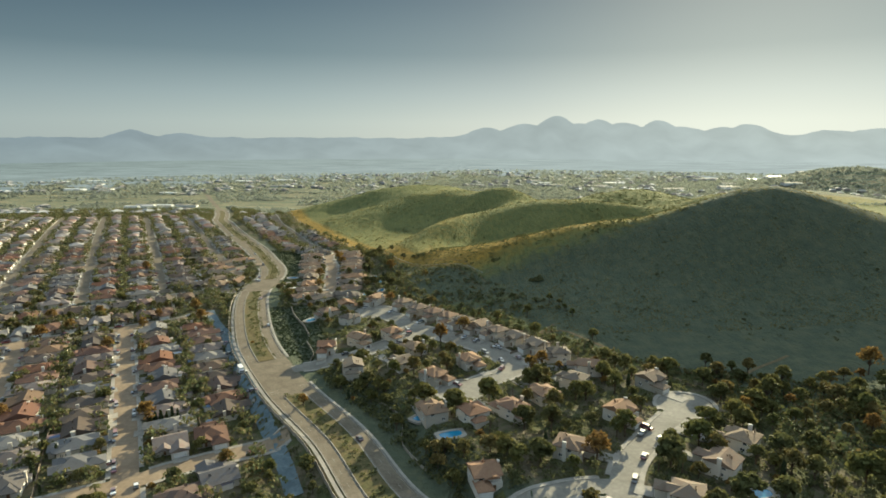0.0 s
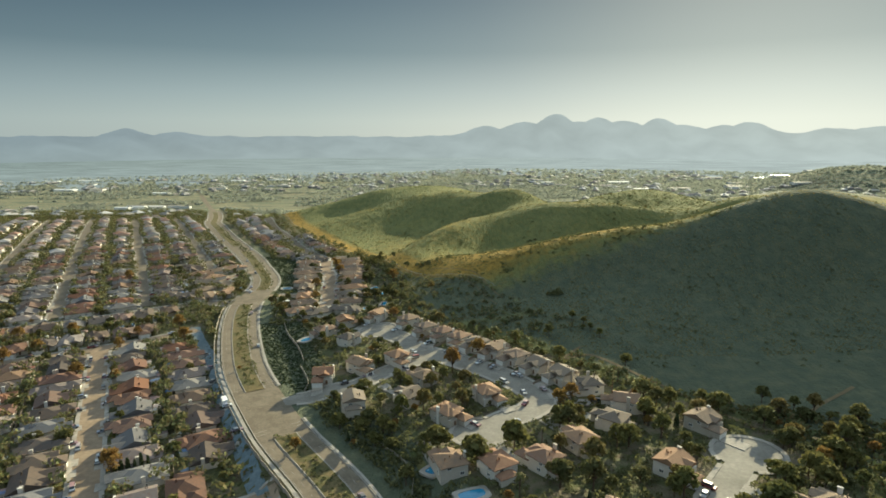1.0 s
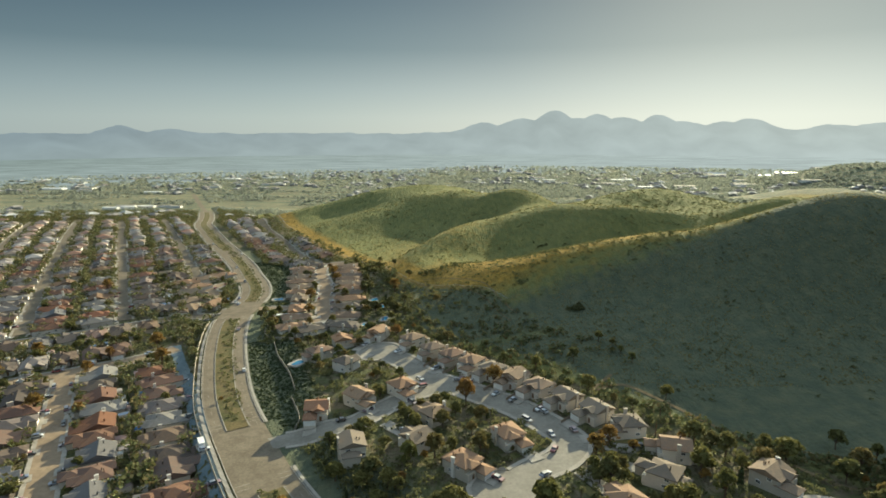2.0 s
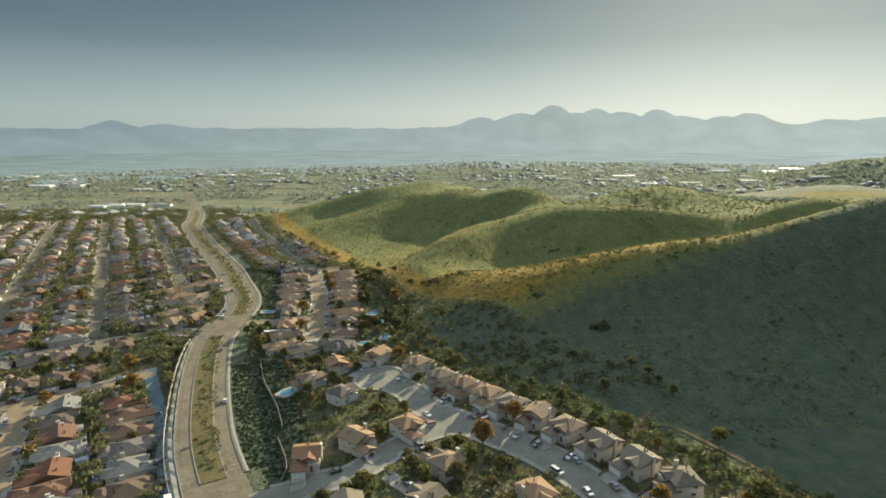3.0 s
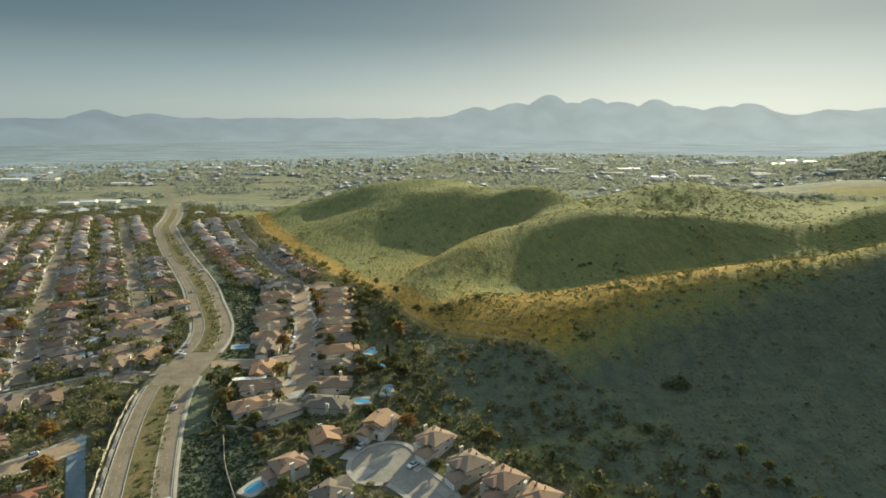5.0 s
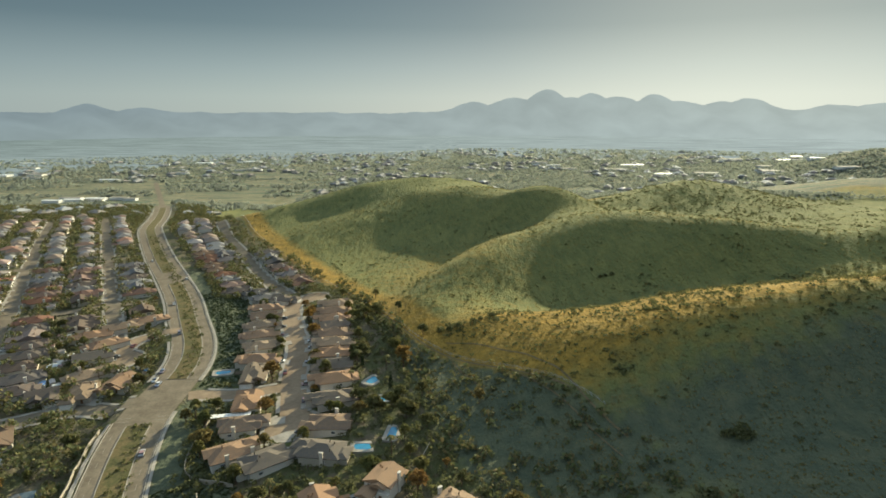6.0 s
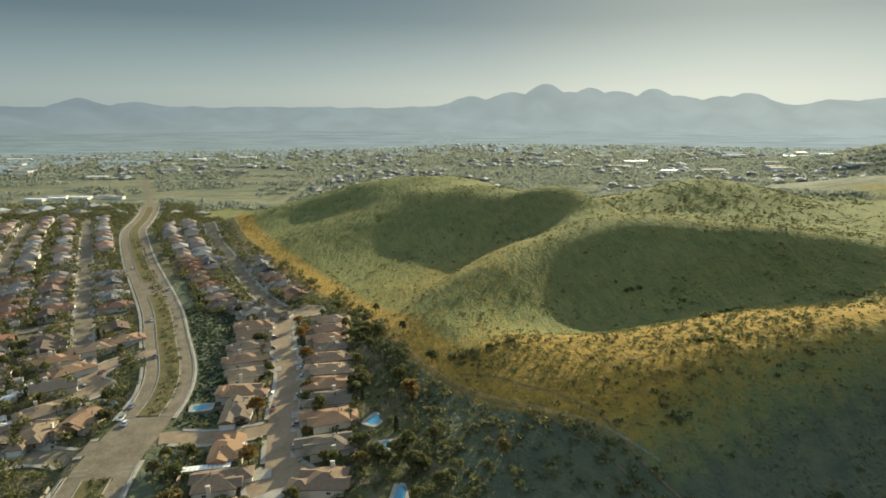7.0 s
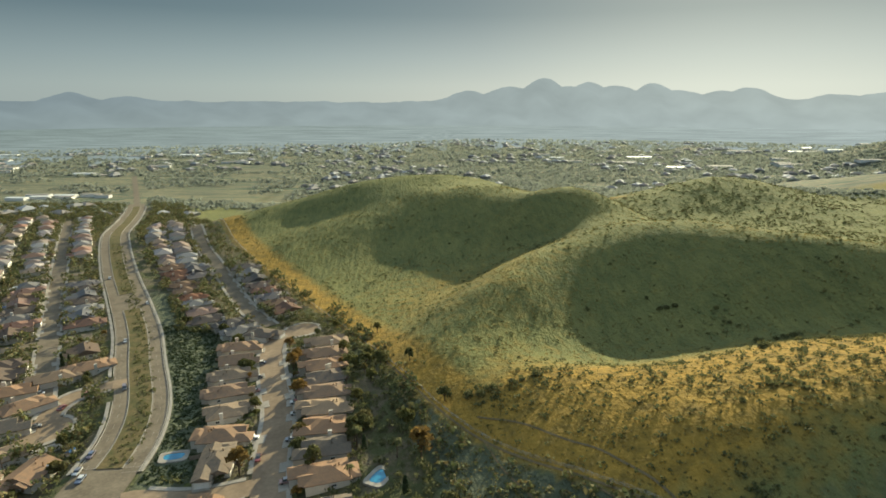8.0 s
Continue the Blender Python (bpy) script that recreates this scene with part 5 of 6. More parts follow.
def scatter_green():
    rng = np.random.default_rng(3)
    # far suburb trees
    x, y = rng.uniform(-760, 20, 50000), rng.uniform(150, 1120, 50000)
    keep = (x > -0.86 * (y + 30) - 60) & (toe_side(x, y) < -4) & (np.abs(road_side(x, y)) > 17) & np.where(y < 450, raster_ok(x, y, 1.2), raster_ok(x, y, -0.6)) & off_roofs(x, y) & ((road_side(x, y) < -18) | (y > 600)) & (rng.random(50000) < np.where(y > 900, 0.8, 0.55))
    x, y = x[keep][:10500], y[keep][:10500]
    cloud("far_trees", x, y, rng.uniform(1.1, 3.6, len(x)), 1.1, 40, 0.2, LEAF_FAR, "dense yard trees among the far houses", "trees", 31, 0.9)
    # yard shrubs and hedges
    x, y = rng.uniform(-330, 150, 26000), rng.uniform(140, 620, 26000)
    keep = (x > -0.86 * (y + 30) - 40) & (toe_side(x, y) < 2) & (np.abs(road_side(x, y)) > 17) & raster_ok(x, y, 0.6) & off_roofs(x, y) & ~((road_side(x, y) > 10) & (road_side(x, y) < 36) & (((y > 292) & (y < 392)) | ((y > 470) & (y < 600))))
    x, y = x[keep][:7500], y[keep][:7500]
    cloud("shrubs", x, y, rng.uniform(0.5, 1.3, len(x)) * np.where(road_side(x, y) > 0, 1.45, 1.0), 0.95, 22, 0.25, SCRUB, "clipped and rough garden shrubs between houses", "shrubs", 32)
    # median and road banks
    x, y = rng.uniform(-330, 80, 60000), rng.uniform(120, 800, 60000)
    sd = road_side(x, y)
    keep = ((np.abs(sd) < 3.9) & (rng.random(60000) < 0.75) & ~((y > 250) & (y < 300)) & ~((y > 436) & (y < 478))) | ((sd > 19) & (sd < 36) & ((y < 295) | (y > 390)) & (y < 445) & raster_ok(x, y, 1.0) & off_roofs(x, y)) | ((sd > 18) & (sd < 31) & (y > 600) & (y < 660) & raster_ok(x, y, 1.0)) | ((sd < -15.5) & (sd > -19) & (rng.random(60000) < 0.25))
    x, y, sd = x[keep], y[keep], sd[keep]
    cloud("bank_shrubs", x, y, np.where(np.abs(sd) < 4, rng.uniform(0.4, 1.1, len(x)), rng.uniform(0.7, 1.7, len(x))), 0.9, 14, 0.32, SCRUB, "dense dark shrubs on the road banks and median", "shrubs", 33)
    # creeping cover on the cut slopes above the road
    x, y = rng.uniform(-190, 0, 60000), rng.uniform(285, 610, 60000)
    sd = road_side(x, y)
    keep = (sd > 10.8) & (sd < 37) & ((y < 395) | (y > 468)) & (raster_ok(x, y, 0.8) | (sd < 18) & (y > 300)) & off_roofs(x, y) & (toe_side(x, y) < -30)
    x, y = x[keep][:10500], y[keep][:10500]
    cloud("ivy_bank", x, y, 0.4 + 0.5 * rng.random(len(x)) ** 2, 0.22, 14, 0.36, LEAF_DARK, "dark creeping ground cover on the cut slopes", "ground cover", 39, 0.2)
    # hill scrub
    x, y = rng.uniform(-260, 420, 90000), rng.uniform(280, 960, 90000)
    toe, fence = toe_side(x, y), fence_side(x, y)
    thick = ripple(x, y, 30) * 0.6 + ripple(y, x, 9) * 0.5
    chance = np.where(thick > 0.62, 0.4, 0.05) * np.where(fence > 12, 1.0, 0.3) * np.where((x > 0) & (y < 425), 0.7, 1.0) * np.where((x > -25) & (x < 190) & (y > 415) & (y < 500), 10.0, 1.0) * np.where((x > 60) & (y > 540), 1.3, 1.0) * ease(6, 14, toe)
    keep = (rng.random(90000) < chance) & (toe > 4)
    x, y = x[keep], y[keep]
    cloud("hill_scrub", x, y, (0.3 + 0.95 * rng.random(len(x)) ** 2.5) * np.where((y > 415) & (y < 500), 1.2, 1.0), 0.6, 16, 0.3, SCRUB, "low sage scrub dotted over the grassy hills", "shrubs", 34)
    # taller brush on the hills behind
    x, y = rng.uniform(120, 520, 14000), rng.uniform(640, 1040, 14000)
    keep = (rng.random(14000) < np.where(ripple(x, y, 45) * 0.6 + ripple(y, x, 14) * 0.5 > 0.52, 0.5, 0.08)) & (toe_side(x, y) > 8) & (np.hypot((x - 184) / 26, (y - 967) / 15) > 1)
    x, y = x[keep][:3600], y[keep][:3600]
    cloud("far_brush", x, y, 0.6 + 1.5 * rng.random(len(x)) ** 2, 0.7, 14, 0.3, LEAF_FAR, "patches of taller brush on the hills behind", "shrubs", 43)
    # rounded bushes standing alone or in twos and threes on the slopes
    spots_ = ((65, 385, 3.0), (68, 384, 2.2), (62, 386, 2.0), (83, 491, 2.4), (85, 493, 1.8), (88, 500, 1.5), (92, 506, 1.3), (93, 509, 2.2), (109, 510, 2.0), (104, 509, 1.6), (100, 508, 1.4), (94, 533, 1.2), (77, 558, 1.9), (80, 557, 1.6), (74, 559, 1.5), (72, 570, 1.1), (-26, 490, 2.2), (-22, 489, 2.6), (-18, 490, 1.7), (-10, 490, 2.0), (-6, 491, 1.5), (-1, 493, 2.2), (62, 446, 1.3), (59, 448, 1.1), (56, 449, 1.2), (64, 442, 1.0), (48, 444, 1.2), (120, 470, 1.6), (135, 468, 1.5))
    x, y, r_ = (np.array(v, float) for v in zip(*spots_))
    x, y = np.repeat(x, 4) + rng.normal(size=4 * len(x)) * np.repeat(r_, 4) * 0.35, np.repeat(y, 4) + rng.normal(size=4 * len(y)) * np.repeat(r_, 4) * 0.35
    cloud("hill_bushes", x, y, np.repeat(r_, 4) * rng.uniform(0.5, 0.85, len(x)), 0.85, 90, 0.16, SCRUB, "rounded olive bushes standing on the open hillside", "shrubs", 41)
    # grass tufts
    x, y = rng.uniform(-260, 330, 110000), 300 + 560 * rng.random(110000) ** 1.2
    toe = toe_side(x, y)
    keep = (toe > 8) & (y + 0.35 * x > 330) & (ripple(x, y, 12) + 0.5 * ripple(y, x, 5) > 0.55) & (np.hypot(x, y - 480) < 360)
    x, y = x[keep][:42000], y[keep][:42000]
    cloud("grass_tufts", x, y, rng.uniform(0.18, 0.5, len(x)), 0.45, 4, 0.6, TUFT, "dry and green grass tufts over the hillside", "grass", 37, 0.3)
    # thicket below the hill and in the canyon
    x, y = rng.uniform(-110, 330, 60000), rng.uniform(110, 640, 60000)
    toe, fence = toe_side(x, y), fence_side(x, y)
    keep = (((toe > 1) & (fence < -1.5) & (y > 330) & (y < 640)) & (rng.random(60000) < np.where(x > -45, 0.16, 0.6))) | ((toe > 4) & (y + 0.35 * x < 290) & (rng.random(60000) < 0.75)) | ((toe > 0) & (toe < 10) & (rng.random(60000) < 0.35))
    x, y = x[keep][:6500], y[keep][:6500]
    cloud("thicket", x, y, rng.uniform(0.6, 2.3, len(x)), 0.85, 20, 0.3, LEAF_FAR, "dark tangled thicket filling the gully below the hill", "shrubs", 35)
    # trees of the town beyond the hills
    y = 950 + 1000 * rng.random(16000) ** 1.3
    x = rng.uniform(-330, 1250, 16000)
    keep = ((x < y * 0.86) & (toe_side(x, y) < -4) | ((y > 965) & (x > -225) & (x < y * 0.86))) & (np.hypot((x - 680) / 190, (y - 1110) / 130) > 1) & (np.hypot((x - 316) / 130, (y - 962) / 75) > 1)
    x, y = x[keep][:9000], y[keep][:9000]
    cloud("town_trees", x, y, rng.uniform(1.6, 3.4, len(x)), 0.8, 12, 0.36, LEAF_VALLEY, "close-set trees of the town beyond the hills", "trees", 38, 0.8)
    # valley trees and far woods
    n = 40000
    y = 1000 + 1520 * rng.random(n) ** 1.3
    x = rng.uniform(-1.0, 1.0, n) * (y * 0.86 + 100)
    band = ripple(x, y * 2.5, 130)
    keep = (band > 0.3) & (np.abs(road_side(x, y)) > 15) & ~((x < -250) & (y > 1150) & (y < 1500) & (ripple(x, y, 60) > 0.52)) & (np.hypot(x, y) < 2520) & (np.hypot((x - 680) / 190, (y - 1110) / 130) > 1)
    x, y = x[keep], y[keep]
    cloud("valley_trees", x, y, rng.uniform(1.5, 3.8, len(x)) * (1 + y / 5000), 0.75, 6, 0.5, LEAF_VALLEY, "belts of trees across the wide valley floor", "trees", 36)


scatter_green()


# ---- valley buildings ----
def build_valley():
    r = random.Random(9)
    walls, roofs, sheds = [], [], []
    for _ in range(1500):
        y = 1000 + 1450 * r.random() ** 1.2
        x = r.uniform(-0.95, 0.95) * (y * 0.86)
        if -700 < x < -250 and 1120 < y < 1420 or math.hypot(x, y) > 2450 or math.hypot((x - 680) / 200, (y - 1110) / 140) < 1 or math.hypot((x - 316) / 140, (y - 962) / 85) < 1 or math.hypot((x - 1080) / 300, (y - 1500) / 240) < 1:
            continue
        if float(ripple(x, y, 170)) < 0.42 or abs(float(road_side(x, y))) < 26:
            continue
        w_, r_ = simple_house(x, y, 62 + r.choice((0, 90)) + r.uniform(-6, 6), r, r.uniform(12, 22), r.uniform(11, 16), r.choice((3, 5.5)))
        walls += w_
        roofs += r_
    wv, wf = merge(walls)
    rv, rf = merge(roofs)
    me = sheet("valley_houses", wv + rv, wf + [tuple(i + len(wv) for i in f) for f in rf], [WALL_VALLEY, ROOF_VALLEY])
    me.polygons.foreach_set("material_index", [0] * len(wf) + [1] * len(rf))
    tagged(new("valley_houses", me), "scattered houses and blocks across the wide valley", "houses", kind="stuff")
    spots_ = [(-600, 1225, 34, 13), (-566, 1236, 30, 12), (-628, 1210, 28, 12), (-648, 1236, 36, 12), (-590, 1204, 26, 10), (-540, 1222, 22, 11), (-655, 1195, 30, 12)]
    for _ in range(34):
        y = r.uniform(1400, 2050)
        spots_.append((r.uniform(-0.8, 0.85) * y * 0.86, y, r.uniform(30, 70), r.uniform(14, 26)))
    for x, y, w, d in spots_:
        shed = new("warehouse")
        shed.matrix_basis = pose(x, y, float(ground(x, y)), 0, 0, r.uniform(-8, 8))
        bm = bmesh.new()
        box(bm, -w / 2, w / 2, -d / 2, d / 2, -2, 4.6)
        part("wall", bm, WHITE, shed)
        bm = bmesh.new()
        hip_roof(bm, -w / 2, w / 2, -d / 2, d / 2, 4.62, 0.12, True, 0.3)
        part("roof", bm, CONCRETE if r.random() < 0.6 else WHITE, shed)
        tagged(shed, "long white flat-roofed warehouse in the valley", "warehouse", "warehouses of the valley")


build_valley()


# ---- pools, cars, walls ----
def build_sheds():
    """Small sheds, awnings and covers in the back gardens."""
    r = random.Random(17)
    walls, roofs = [], []
    for q, ahead, street in DRIVES:
        for _ in range(2):
            if r.random() < 0.3:
                continue
            c = q - ahead * r.uniform(22, 27) + np.array((ahead[1], -ahead[0])) * r.uniform(-6, 6)
            if float(road_side(*c)) > -18 or road_gap(*c) < 3 or not clear(c[0], c[1], -3.0):
                continue
            a, w, d, h = math.atan2(ahead[1], ahead[0]) + r.uniform(-0.2, 0.2), r.uniform(1.0, 2.6), r.uniform(0.9, 1.7), r.uniform(1.7, 2.5)
            z = float(ground(*c))
            at = lambda u, v, k: (c[0] + u * math.cos(a) - v * math.sin(a), c[1] + u * math.sin(a) + v * math.cos(a), z + k)
            walls.append(([at(-w, -d, -0.4), at(w, -d, -0.4), at(w, d, -0.4), at(-w, d, -0.4), at(-w, -d, h), at(w, -d, h), at(w, d, h), at(-w, d, h)], [(0, 1, 5, 4), (1, 2, 6, 5), (2, 3, 7, 6), (3, 0, 4, 7)]))
            e = 0.2
            roofs.append(([at(-w - e, -d - e, h), at(w + e, -d - e, h), at(w + e, d + e, h), at(-w - e, d + e, h), at(-w - e, 0, h + 0.5), at(w + e, 0, h + 0.5)], [(0, 1, 5, 4), (2, 3, 4, 5), (1, 2, 5), (3, 0, 4), (3, 2, 1, 0)]))
    wv, wf = merge(walls)
    rv, rf = merge(roofs)
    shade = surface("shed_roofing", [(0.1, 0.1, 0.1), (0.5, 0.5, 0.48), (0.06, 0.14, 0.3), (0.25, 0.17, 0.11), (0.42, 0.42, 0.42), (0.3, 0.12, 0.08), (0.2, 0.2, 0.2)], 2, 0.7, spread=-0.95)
    me = sheet("garden_sheds", wv + rv, wf + [tuple(i + len(wv) for i in f) for f in rf], [WALL_FAR, shade])
    me.polygons.foreach_set("material_index", [0] * len(wf) + [1] * len(rf))
    tagged(new("garden_sheds", me), "small sheds and covers standing in back gardens", "sheds", kind="stuff")


build_sheds()


def build_pool(x, y, a, w, d):
    pool = new("swimming_pool")
    pool.matrix_basis = pose(x, y, float(ground(x, y)), 0, 0, a)
    pts = [(w / 2 * math.copysign(abs(math.cos(t)) ** 0.6, math.cos(t)) * (1.0 + 0.12 * math.sin(t)), d / 2 * math.copysign(abs(math.sin(t)) ** 0.7, math.sin(t))) for t in np.linspace(0, 2 * math.pi, 28, endpoint=False)]
    bm = bmesh.new()
    bm.faces.new([bm.verts.new((u, v, 0.32)) for u, v in pts])
    part("water", bm, POOL, pool, "bright blue pool water")
    bm = bmesh.new()
    ins = [bm.verts.new((u, v, 0.42)) for u, v in pts]
    outs = [bm.verts.new((u * 1.0 + math.copysign(1.5, u), v + math.copysign(1.4, v), 0.42)) for u, v in pts]
    low = [bm.verts.new((q.co.x, q.co.y, -0.4)) for q in outs]
    dip = [bm.verts.new((q.co.x, q.co.y, 0.1)) for q in ins]
    k = len(pts)
    for i in range(k):
        j = (i + 1) % k
        bm.faces.new((ins[i], outs[i], outs[j], ins[j]))
        bm.faces.new((outs[i], low[i], low[j], outs[j]))
        bm.faces.new((dip[i], ins[i], ins[j], dip[j]))
    part("deck", bm, CONCRETE, pool, "pale concrete pool deck")
    tagged(pool, "backyard swimming pool with a pale concrete deck", "swimming pool", "backyard pools")


for x, y, a, w, d in ((3, 201, 20, 9, 4.5), (-10, 217, 50, 4.5, 4), (97, 157, 10, 8, 4), (-86, 356, 60, 7, 4.5), (-51, 442, 10, 7, 4.2), (-46, 415, 80, 8, 3.2), (-56, 409, 0, 7, 4), (-131, 483, 10, 7, 4), (-57, 460, 60, 7, 4.5)):
    build_pool(x, y, a, w, d)


def build_car(length, height, van, seed):
    """A parked car, nose on -y."""
    car = new("car")
    w, l = 0.9, length / 2
    side_ = [(-l, 0.35), (-l, 0.72), (-l + 0.15, 0.86), (-l * 0.45, 0.98), (l * 0.92, 1.02), (l, 0.85), (l, 0.35)]
    bm = bmesh.new()
    rows = [[bm.verts.new((s * w * (1 if 0.4 < z < 0.95 else 0.94), y, z)) for y, z in side_] for s in (-1, 1)]
    bm.faces.new(rows[0][::-1])
    bm.faces.new(rows[1])
    for i in range(len(side_)):
        j = (i + 1) % len(side_)
        bm.faces.new((rows[0][i], rows[0][j], rows[1][j], rows[1][i]))
    part("body", bm, CAR_PAINT, car)
    y0, y1, y2, y3 = (-l * 0.5, -l * 0.2, l * 0.55, l * 0.85) if not van else (-l * 0.6, -l * 0.42, l * 0.86, l * 0.93)
    for name, mat_, z0, z1, f0, f1 in (("window", GLASS, 0.96, height - 0.09, 0.0, 0.85), ("roof", CAR_PAINT, height - 0.09, height, 0.85, 1.0)):
        bm = bmesh.new()
        ring = []
        for z, f in ((z0, f0), (z1, f1)):
            ww = 0.86 - 0.16 * f
            ring.append([bm.verts.new(p) for p in ((-ww, y0 + (y1 - y0) * f, z), (ww, y0 + (y1 - y0) * f, z), (ww, y3 + (y2 - y3) * f, z), (-ww, y3 + (y2 - y3) * f, z))])
        bm.faces.new(ring[1])
        for i in range(4):
            bm.faces.new((ring[0][i], ring[0][(i + 1) % 4], ring[1][(i + 1) % 4], ring[1][i]))
        part(name, bm, mat_, car, "dark glass" if name == "window" else "")
    for sx in (-1, 1):
        for sy in (-1, 1):
            bm = bmesh.new()
            stem(bm, (sx * 0.72, sy * l * 0.62, 0.32), (sx * 0.93, sy * l * 0.62, 0.32), 0.32, 0.32, 12)
            part("wheel", bm, RUBBER, car)
    return tagged(car, "parked car with dark windows on the asphalt" if not van else "boxy van with dark windows on the asphalt", "car")


CARS = [build_car(4.5, 1.45, False, 1), build_car(4.7, 1.75, True, 2), build_car(4.2, 1.5, False, 3)]
USED_CARS = set()


def park(x, y, way, lift, group):
    src = CARS[rnd.randrange(3)]
    m = pose(x, y, float(ground(x, y)) + lift, 0, 0, math.degrees(math.atan2(way[1], way[0])) + 90)
    if src.name in USED_CARS:
        ob = copy_thing(src, m)
    else:
        USED_CARS.add(src.name)
        ob = src
        ob.matrix_basis = m
    ob["group"] = group


CAR_SPOTS.sort(key=lambda q: math.hypot(q[0][0] + 40, q[0][1] - 250))
for q, way, lift in CAR_SPOTS[:105]:
    park(q[0], q[1], way, lift, "cars on the driveways")
for name in ("bench", "rim", "crescent", "row_0", "row_1", "south", "lane", "loop", "court"):
    line, w = STREETS[name]
    p, t = along(line, 15)
    for i in range(1, len(p) - 1):
        for s in (-1, 1):
            if rnd.random() < (0.14 if name == "crescent" else 0.3) and in_sight(*p[i]):
                q = p[i] + np.array((t[i][1], -t[i][0])) * s * (w / 2 - 1.15)
                park(q[0], q[1], t[i] * s, 0.42 if name != "crescent" else 0.4, "cars parked along the streets")
for y, o, s in ((205, 6.2, 1), (349, 9.6, 1), (414, 6.4, 1), (470, -6.3, -1), (476, -9.5, -1), (486, -9.7, -1), (537, -6.2, -1), (589, -6.2, -1), (640, 9.0, 1), (702, -7, -1)):
    p, t = along(cut(ROADWAY, y - 8, y + 8), 2.0)
    i = len(p) // 2
    q = p[i] + np.array((t[i][1], -t[i][0])) * o
    park(q[0], q[1], t[i] * s, 0.22, "cars on the divided road")


def build_truck(x, y, a):
    truck = new("box_truck")
    truck.matrix_basis = pose(x, y, float(ground(x, y)) + 0.32, 0, 0, a)
    bm = bmesh.new()
    box(bm, -1.15, 1.15, -1.2, 4.2, 0.8, 3.2)
    part("cargo_box", bm, WHITE, truck)
    bm = bmesh.new()
    box(bm, -1.05, 1.05, -3.0, -1.3, 0.5, 2.2)
    part("cab", bm, WHITE, truck)
    bm = bmesh.new()
    box(bm, -0.95, 0.95, -3.03, -2.9, 1.35, 2.05)
    part("windscreen", bm, GLASS, truck, "dark glass")
    for sx in (-1, 1):
        for yy in (-2.2, 3.0):
            bm = bmesh.new()
            stem(bm, (sx * 0.75, yy, 0.42), (sx * 1.08, yy, 0.42), 0.42, 0.42, 12)
            part("wheel", bm, RUBBER, truck)
    tagged(truck, "white box truck parked on the concrete lane", "truck")


build_truck(-105, 279, 29)


def build_patio_cover(x, y, a):
    cover = new("patio_cover")
    cover.matrix_basis = pose(x, y, float(ground(x, y)), 0, 0, a)
    for k in range(12):
        bm = bmesh.new()
        box(bm, -8.6 + 1.45 * k, -7.3 + 1.45 * k, -1.4, 1.4, 2.6, 2.72)
        part("roof_panel", bm, WHITE, cover)
    for px in (-8, -2.7, 2.7, 8):
        for py in (-1.2, 1.2):
            bm = bmesh.new()
            box(bm, px - 0.07, px + 0.07, py - 0.07, py + 0.07, -0.4, 2.58)
            part("post", bm, WHITE, cover)
    tagged(cover, "long white patio cover on slim posts", "patio cover")


build_patio_cover(-113, 436.5, 9)


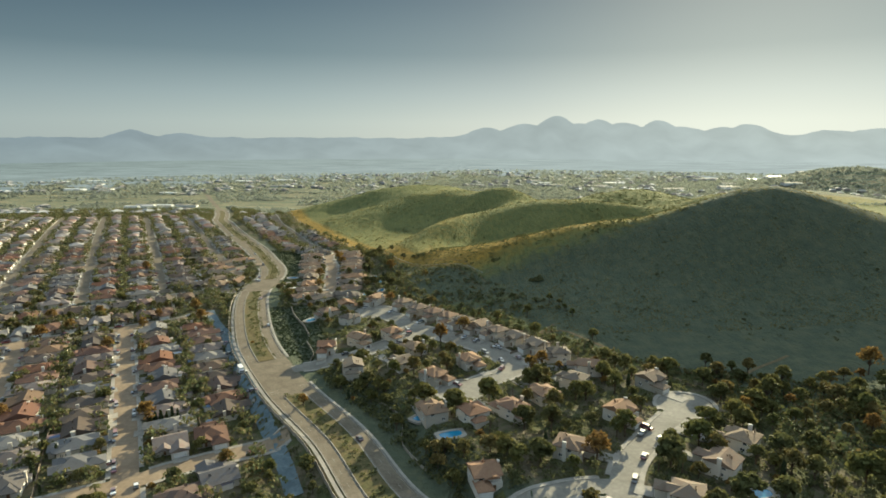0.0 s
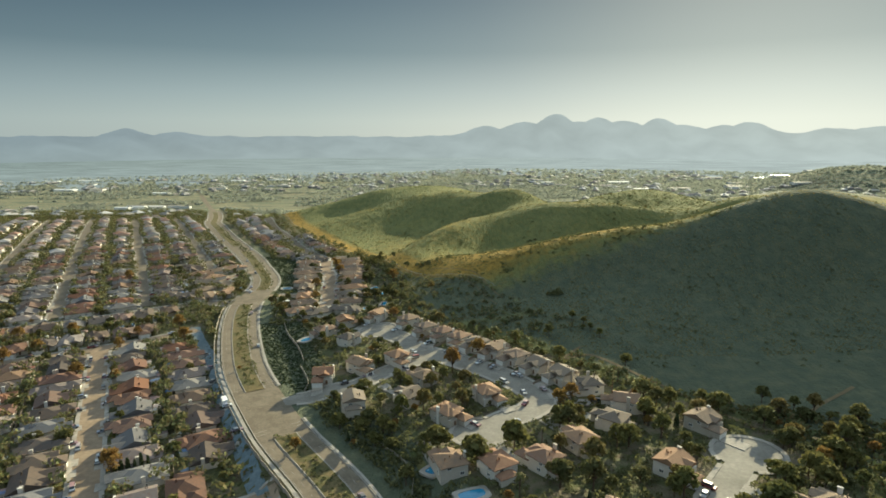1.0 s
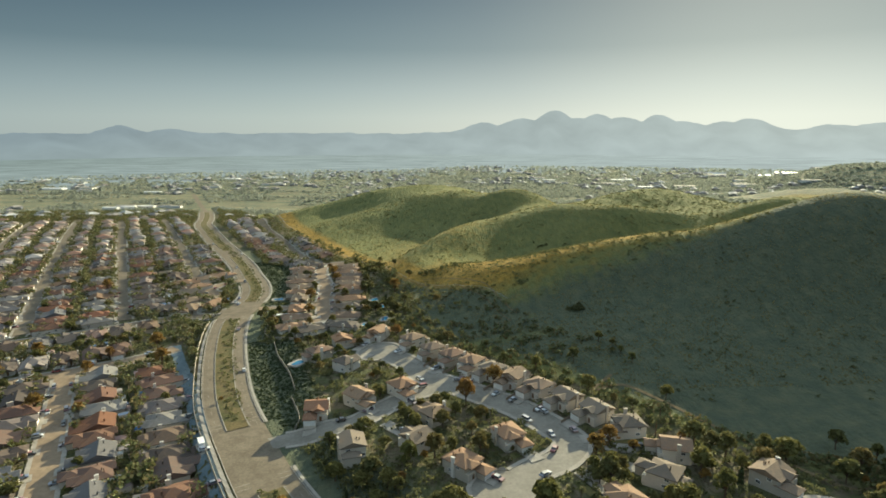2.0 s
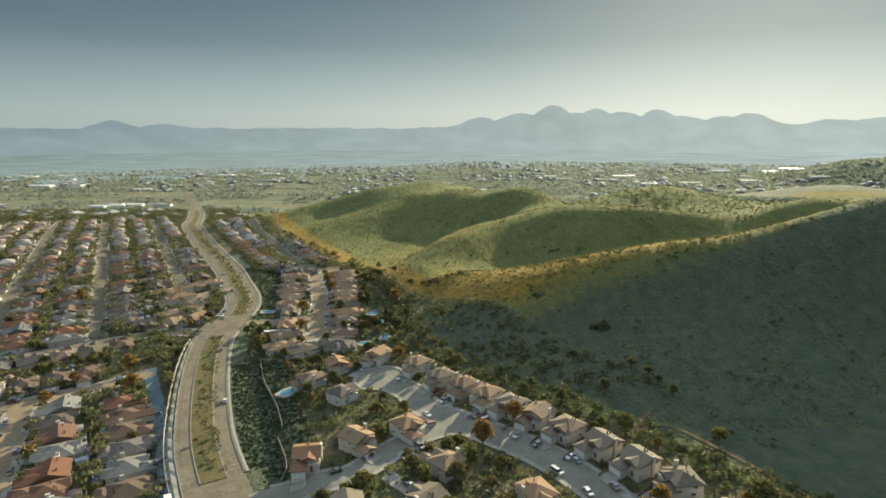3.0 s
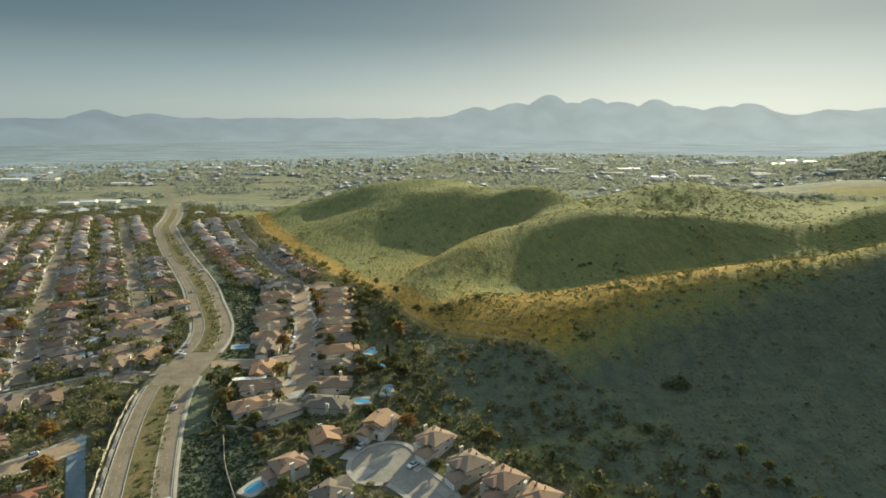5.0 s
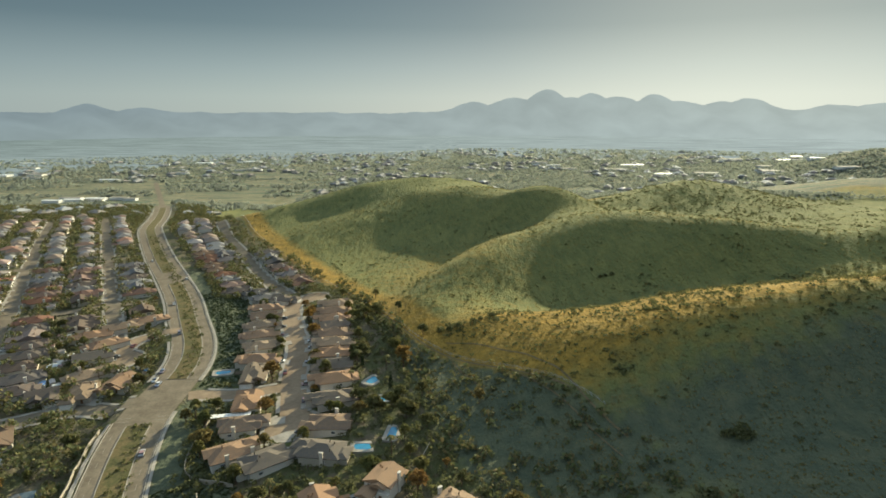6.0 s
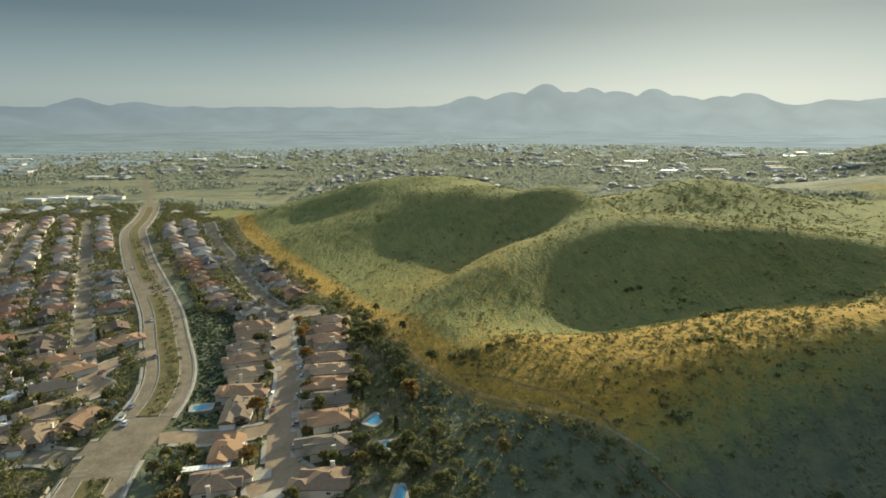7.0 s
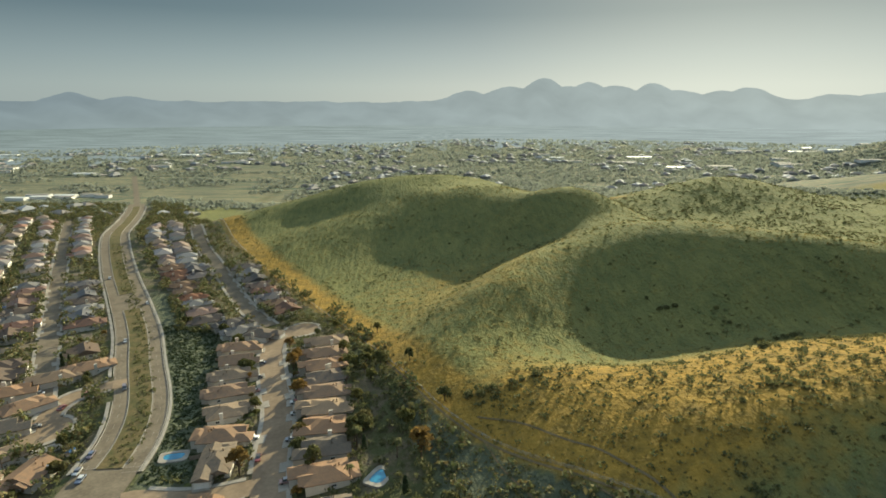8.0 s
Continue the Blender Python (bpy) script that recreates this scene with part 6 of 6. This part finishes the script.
def build_walls():
    """Back-garden walls and fences between the rows of lots."""
    runs = []
    for o in (-28.5, -85.5, -142.5, -199.5):
        runs.append(wall_run(np.array([plot(o, -140), plot(o, 0), plot(o, 102)]), 1.7, 0.16))
    runs.append(wall_run(np.array([plot(29, -60), plot(29, 90)]), 1.7, 0.16))
    structure("wall_garden", runs, FENCE, "weathered board fences between back gardens", "fence")
    runs = []
    runs.append(wall_run(curve([(-97, 392), (-118, 405), (-121, 450)]), 1.7, 0.18))
    runs.append(wall_run(curve([(-108, 390), (-100, 369), (-88, 345), (-80, 325)]), 1.7, 0.18))
    runs.append(wall_run(curve([(-80, 318), (-72, 300), (-72, 291)]), 1.4, 0.18))
    runs.append(wall_run(curve([(-36, 246), (-18, 222), (-16, 205), (-6, 186)]), 1.4, 0.16))
    structure("wall_bench", runs, BLOCK, "pale block garden walls along the edge of the lots", "wall")
    # lot dividers: one fence between neighbours
    runs = []
    for row in (CRESCENT_WEST, CRESCENT_EAST, BENCH_HOUSES[:11]):
        for (ax, ay), (bx, by) in zip(row[:-1], row[1:]):
            if math.hypot(ax - bx, ay - by) < 17:
                mx, my = (ax + bx) / 2, (ay + by) / 2
                nx_, ny_ = (by - ay), -(bx - ax)
                k = 10.0 / math.hypot(nx_, ny_)
                runs.append(wall_run(np.array([(mx - nx_ * k * 0.35, my - ny_ * k * 0.35), (mx + nx_ * k, my + ny_ * k)]), 1.6, 0.12))
    structure("wall_lots", runs, FENCE, "weathered board fences dividing neighbouring lots", "fence")


build_walls()


def build_chain_fence():
    p, t = along(cut(FENCE_LINE, 405, 900), 3.0)
    fence = new("chain_link_fence")
    bm = bmesh.new()
    for x, y in p:
        z = float(ground(x, y))
        stem(bm, (x + 1.3, y + 0.6, z - 0.3), (x + 1.3, y + 0.6, z + 1.7), 0.05, 0.05, 5)
    tagged(part("posts", bm, METAL, fence, "thin grey metal posts"), kind="stuff")
    for k, h in enumerate((0.35, 0.8, 1.25, 1.65)):
        bm = bmesh.new()
        for a, b in zip(p[:-1], p[1:]):
            za, zb = float(ground(*a)) + h, float(ground(*b)) + h
            stem(bm, (a[0] + 1.3, a[1] + 0.6, za), (b[0] + 1.3, b[1] + 0.6, zb), 0.035, 0.035, 4)
        part("wire", bm, METAL, fence)
    tagged(fence, "grey wire fence running along the foot of the hill", "fence")


build_chain_fence()


def build_leaning_pole(x, y, dx, dy, rise_):
    """A bare pole set aslant in a yard."""
    pole = new("leaning_pole")
    pole.matrix_basis = pose(x, y, float(ground(x, y)))
    bm = bmesh.new()
    stem(bm, (0, 0, -0.5), (dx * 0.5, dy * 0.5, rise_ * 0.52), 0.2, 0.17, 8)
    part("lower_pole", bm, BLOCK, pole)
    bm = bmesh.new()
    stem(bm, (dx * 0.5, dy * 0.5, rise_ * 0.52), (dx, dy, rise_), 0.17, 0.12, 8)
    part("upper_pole", bm, BLOCK, pole)
    tagged(pole, "pale bare pole leaning in a back yard", "pole")


build_leaning_pole(-38, 390, 5.5, 7.0, 7.5)
